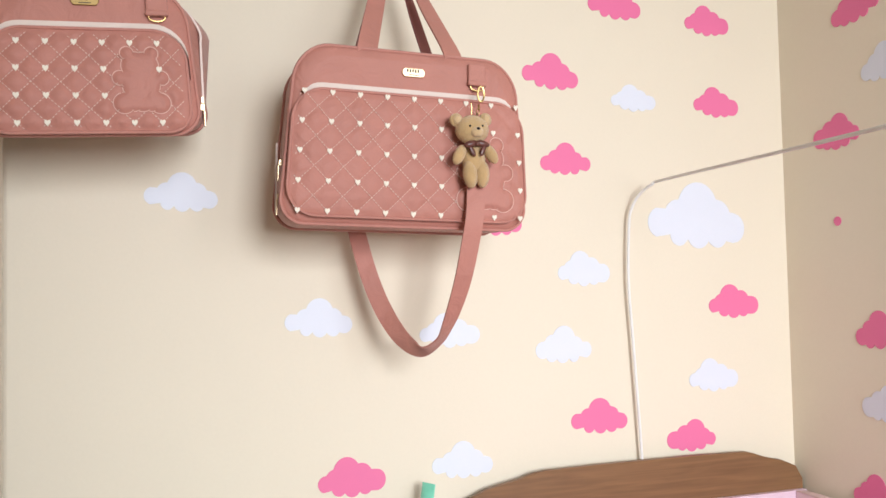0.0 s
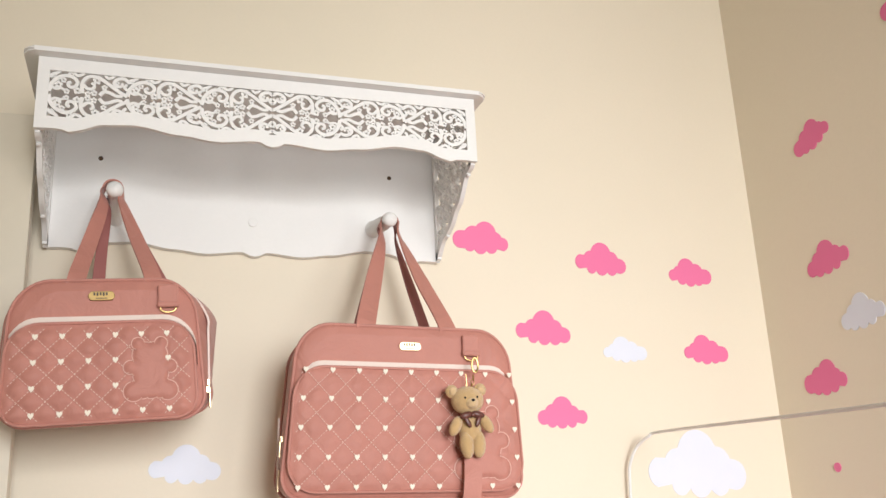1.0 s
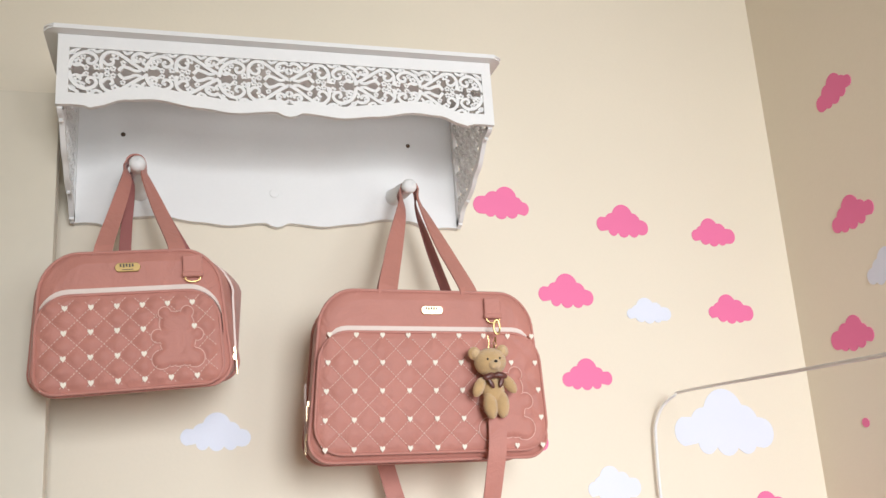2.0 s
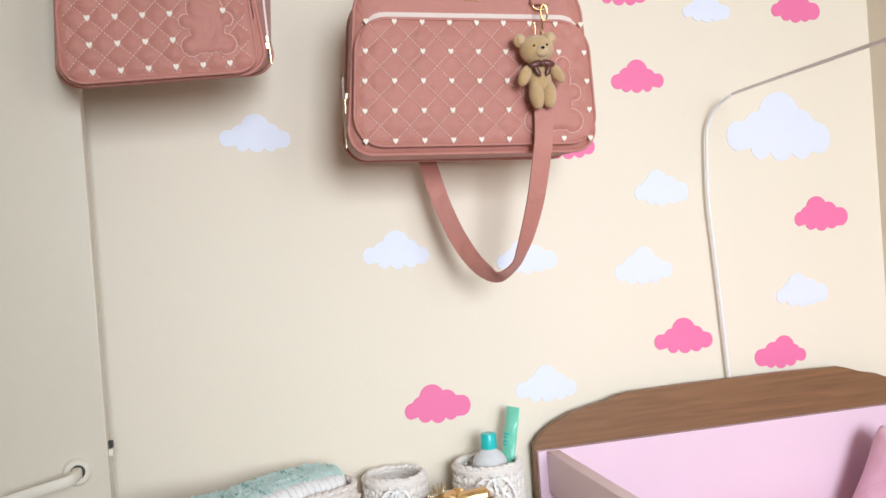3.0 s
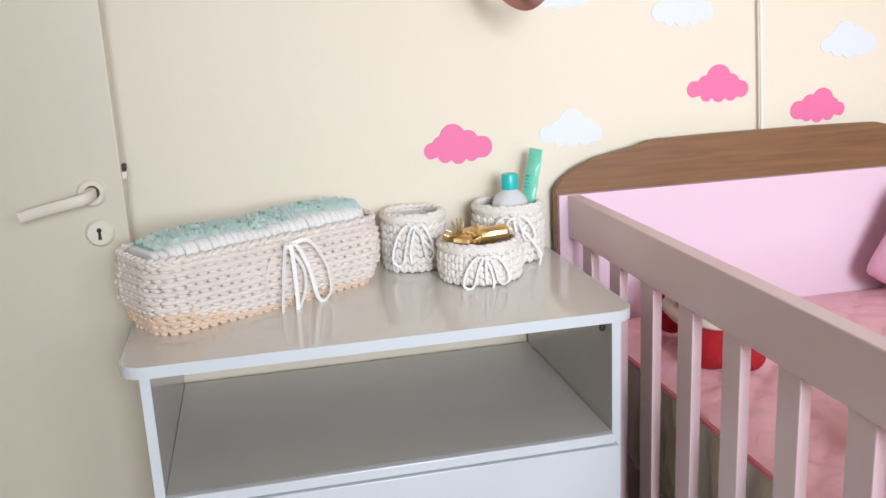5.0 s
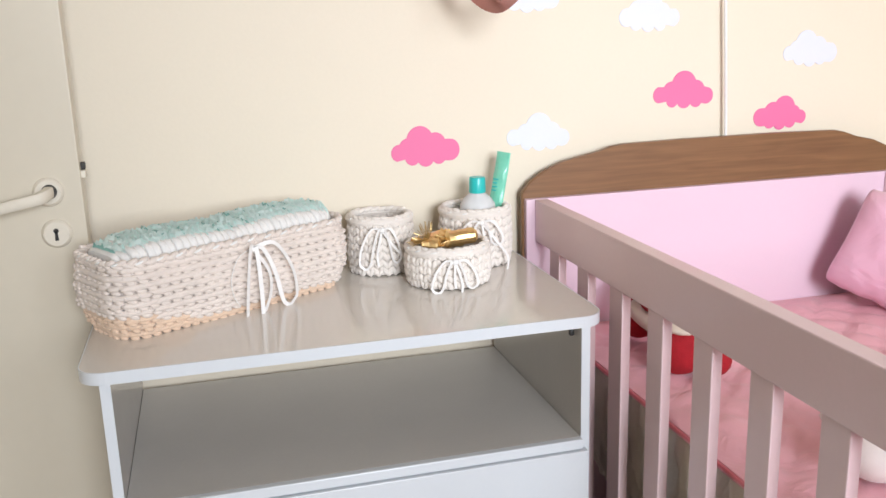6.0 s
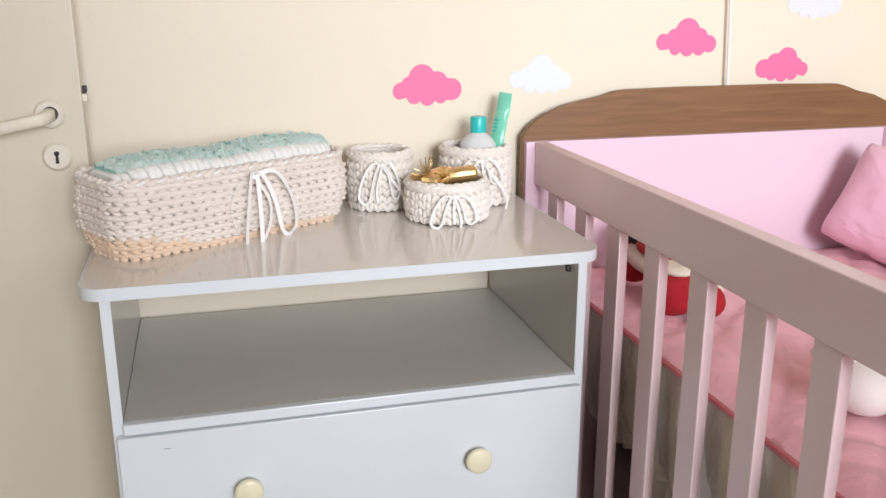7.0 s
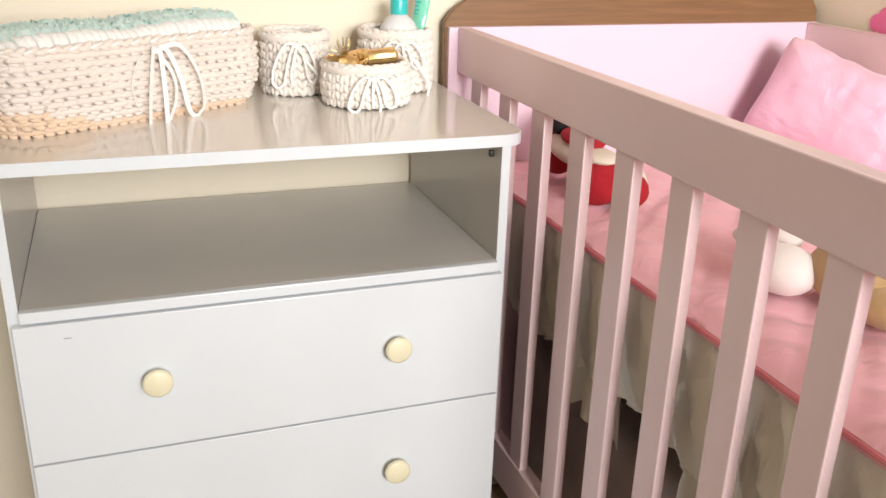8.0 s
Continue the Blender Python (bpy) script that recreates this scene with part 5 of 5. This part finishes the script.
# loose ends of the sheet that hang below the mattress
for k, (y0, y1, zb) in enumerate(((1.70, 1.79, 0.42), (1.42, 1.51, 0.40), (1.26, 1.33, 0.44))):
    rng = []
    for i in range(19):
        f = i / 18
        y = y0 + (y1 - y0) * f
        xw = 0.690 + 0.010 * math.sin(f * 13 + k)
        rng.append([(xw + 0.01, y, 0.60), (xw + 0.013 * math.sin(f * 11 + 1), y + 0.01 * (f - 0.5), (0.60 + zb) / 2), (xw + 0.018 * math.sin(f * 9 + 2), y + 0.02 * (f - 0.5), zb + 0.05 * math.sin(f * 3)),
                    (xw + 0.0015 + 0.018 * math.sin(f * 9 + 2), y + 0.02 * (f - 0.5), zb + 0.05 * math.sin(f * 3)), (xw + 0.0015 + 0.013 * math.sin(f * 11 + 1), y + 0.01 * (f - 0.5), (0.60 + zb) / 2), (xw + 0.0115, y, 0.60)])
    solo("sheet_end", loft(bmesh.new(), rng), M["sheet"], "loose cream sheet end hanging below the mattress", "sheet", "hanging sheet ends", angle=80)


def cushion(name, w, h, d, m, material, label):
    b, n = bmesh.new(), 34
    grid = {}
    for s in (-1, 1):
        for i in range(n + 1):
            for k in range(n + 1):
                u, v = -1 + 2 * i / n, -1 + 2 * k / n
                if s == 1 and (i in (0, n) or k in (0, n)):
                    grid[s, i, k] = grid[-1, i, k]
                    continue
                pu, pv = u * (1 - 0.05 * (1 - v * v) - 0.07 * abs(u * v) ** 6), v * (1 - 0.05 * (1 - u * u) - 0.07 * abs(u * v) ** 6)
                t = max(0, (1 - u ** 4) * (1 - v ** 4)) ** 0.55
                wr = 0.10 * noise.noise((u * 2.2, v * 2.2, s * 3)) + 0.05 * noise.noise((u * 7, v * 5, s * 5))
                grid[s, i, k] = b.verts.new((pu * w / 2, s * d / 2 * t * (1 + wr), pv * h / 2 + 0.004 * noise.noise((u * 5, v * 5, 1))))
    for s in (-1, 1):
        for i in range(n):
            for k in range(n):
                b.faces.new([grid[s, i, k], grid[s, i + 1, k], grid[s, i + 1, k + 1], grid[s, i, k + 1]])
    return solo(name, b, material, label, "cushion", m=m, angle=100)


cushion("cushion", 0.28, 0.195, 0.10, pose(1.276, 1.985, 0.818, -15, 18, -58), M["pillow"], "pink satin cushion leaning against the headboard")

# soft toys on the cover
b = bmesh.new()
ball(b, (0, 0.085, 0.042), (0.035, 0.042, 0.036), 16, 10)
ball(b, (0, -0.066, 0.036), (0.042, 0.044, 0.036), 16, 10)
ball(b, (0.046, -0.092, 0.027), (0.026, 0.028, 0.026), 14, 8)
ball(b, (0.004, -0.052, 0.072), (0.030, 0.046, 0.010), 14, 8, mi=1)
ball(b, (0.006, 0.02, 0.060), (0.036, 0.105, 0.022), 16, 10, mi=1)
ball(b, (0.004, 0.0, 0.086), (0.032, 0.052, 0.014), 16, 8)
ball(b, (0.014, 0.072, 0.092), (0.034, 0.040, 0.024), 14, 8, mi=2)
ball(b, (0.062, -0.030, 0.030), (0.030, 0.060, 0.028), 14, 8, mi=1)
solo("soft_toy", b, [M["red"], M["cream"], M["black"]], "red, cream and black plush toy lying on the cover", "soft toy", m=pose(0.748, 1.945, 0.729, 0, 0, -4), angle=90)
b = bmesh.new()
ball(b, (0, 0.006, 0.034), (0.037, 0.042, 0.029), 18, 12)
ball(b, (0.052, -0.060, 0.042), (0.056, 0.062, 0.040), 18, 12, mi=1)
ball(b, (0.030, -0.105, 0.028), (0.030, 0.045, 0.026), 14, 10, mi=1)
for s in (-1, 1):
    ball(b, (0.02 + 0.02 * s, 0.05, 0.055), (0.016, 0.034, 0.012), 12, 8)
solo("soft_toy", b, [M["whiteplush"], M["fur"]], "white and beige plush rabbit lying on the cover", "soft toy", m=pose(0.785, 1.506, 0.729, 0, 0, 10), angle=90)

# fabric bag stored under the cot
b = box(0.74, 1.28, 1.05, 2.12, 0.0, 0.40, 0.03, 3)
for v in b.verts:
    v.co.x += 0.008 * noise.noise((v.co.y * 4, v.co.z * 5, 0))
solo("storage_bag", b, M["plum"], "plum-grey fabric storage bag under the cot", "bag", angle=60)
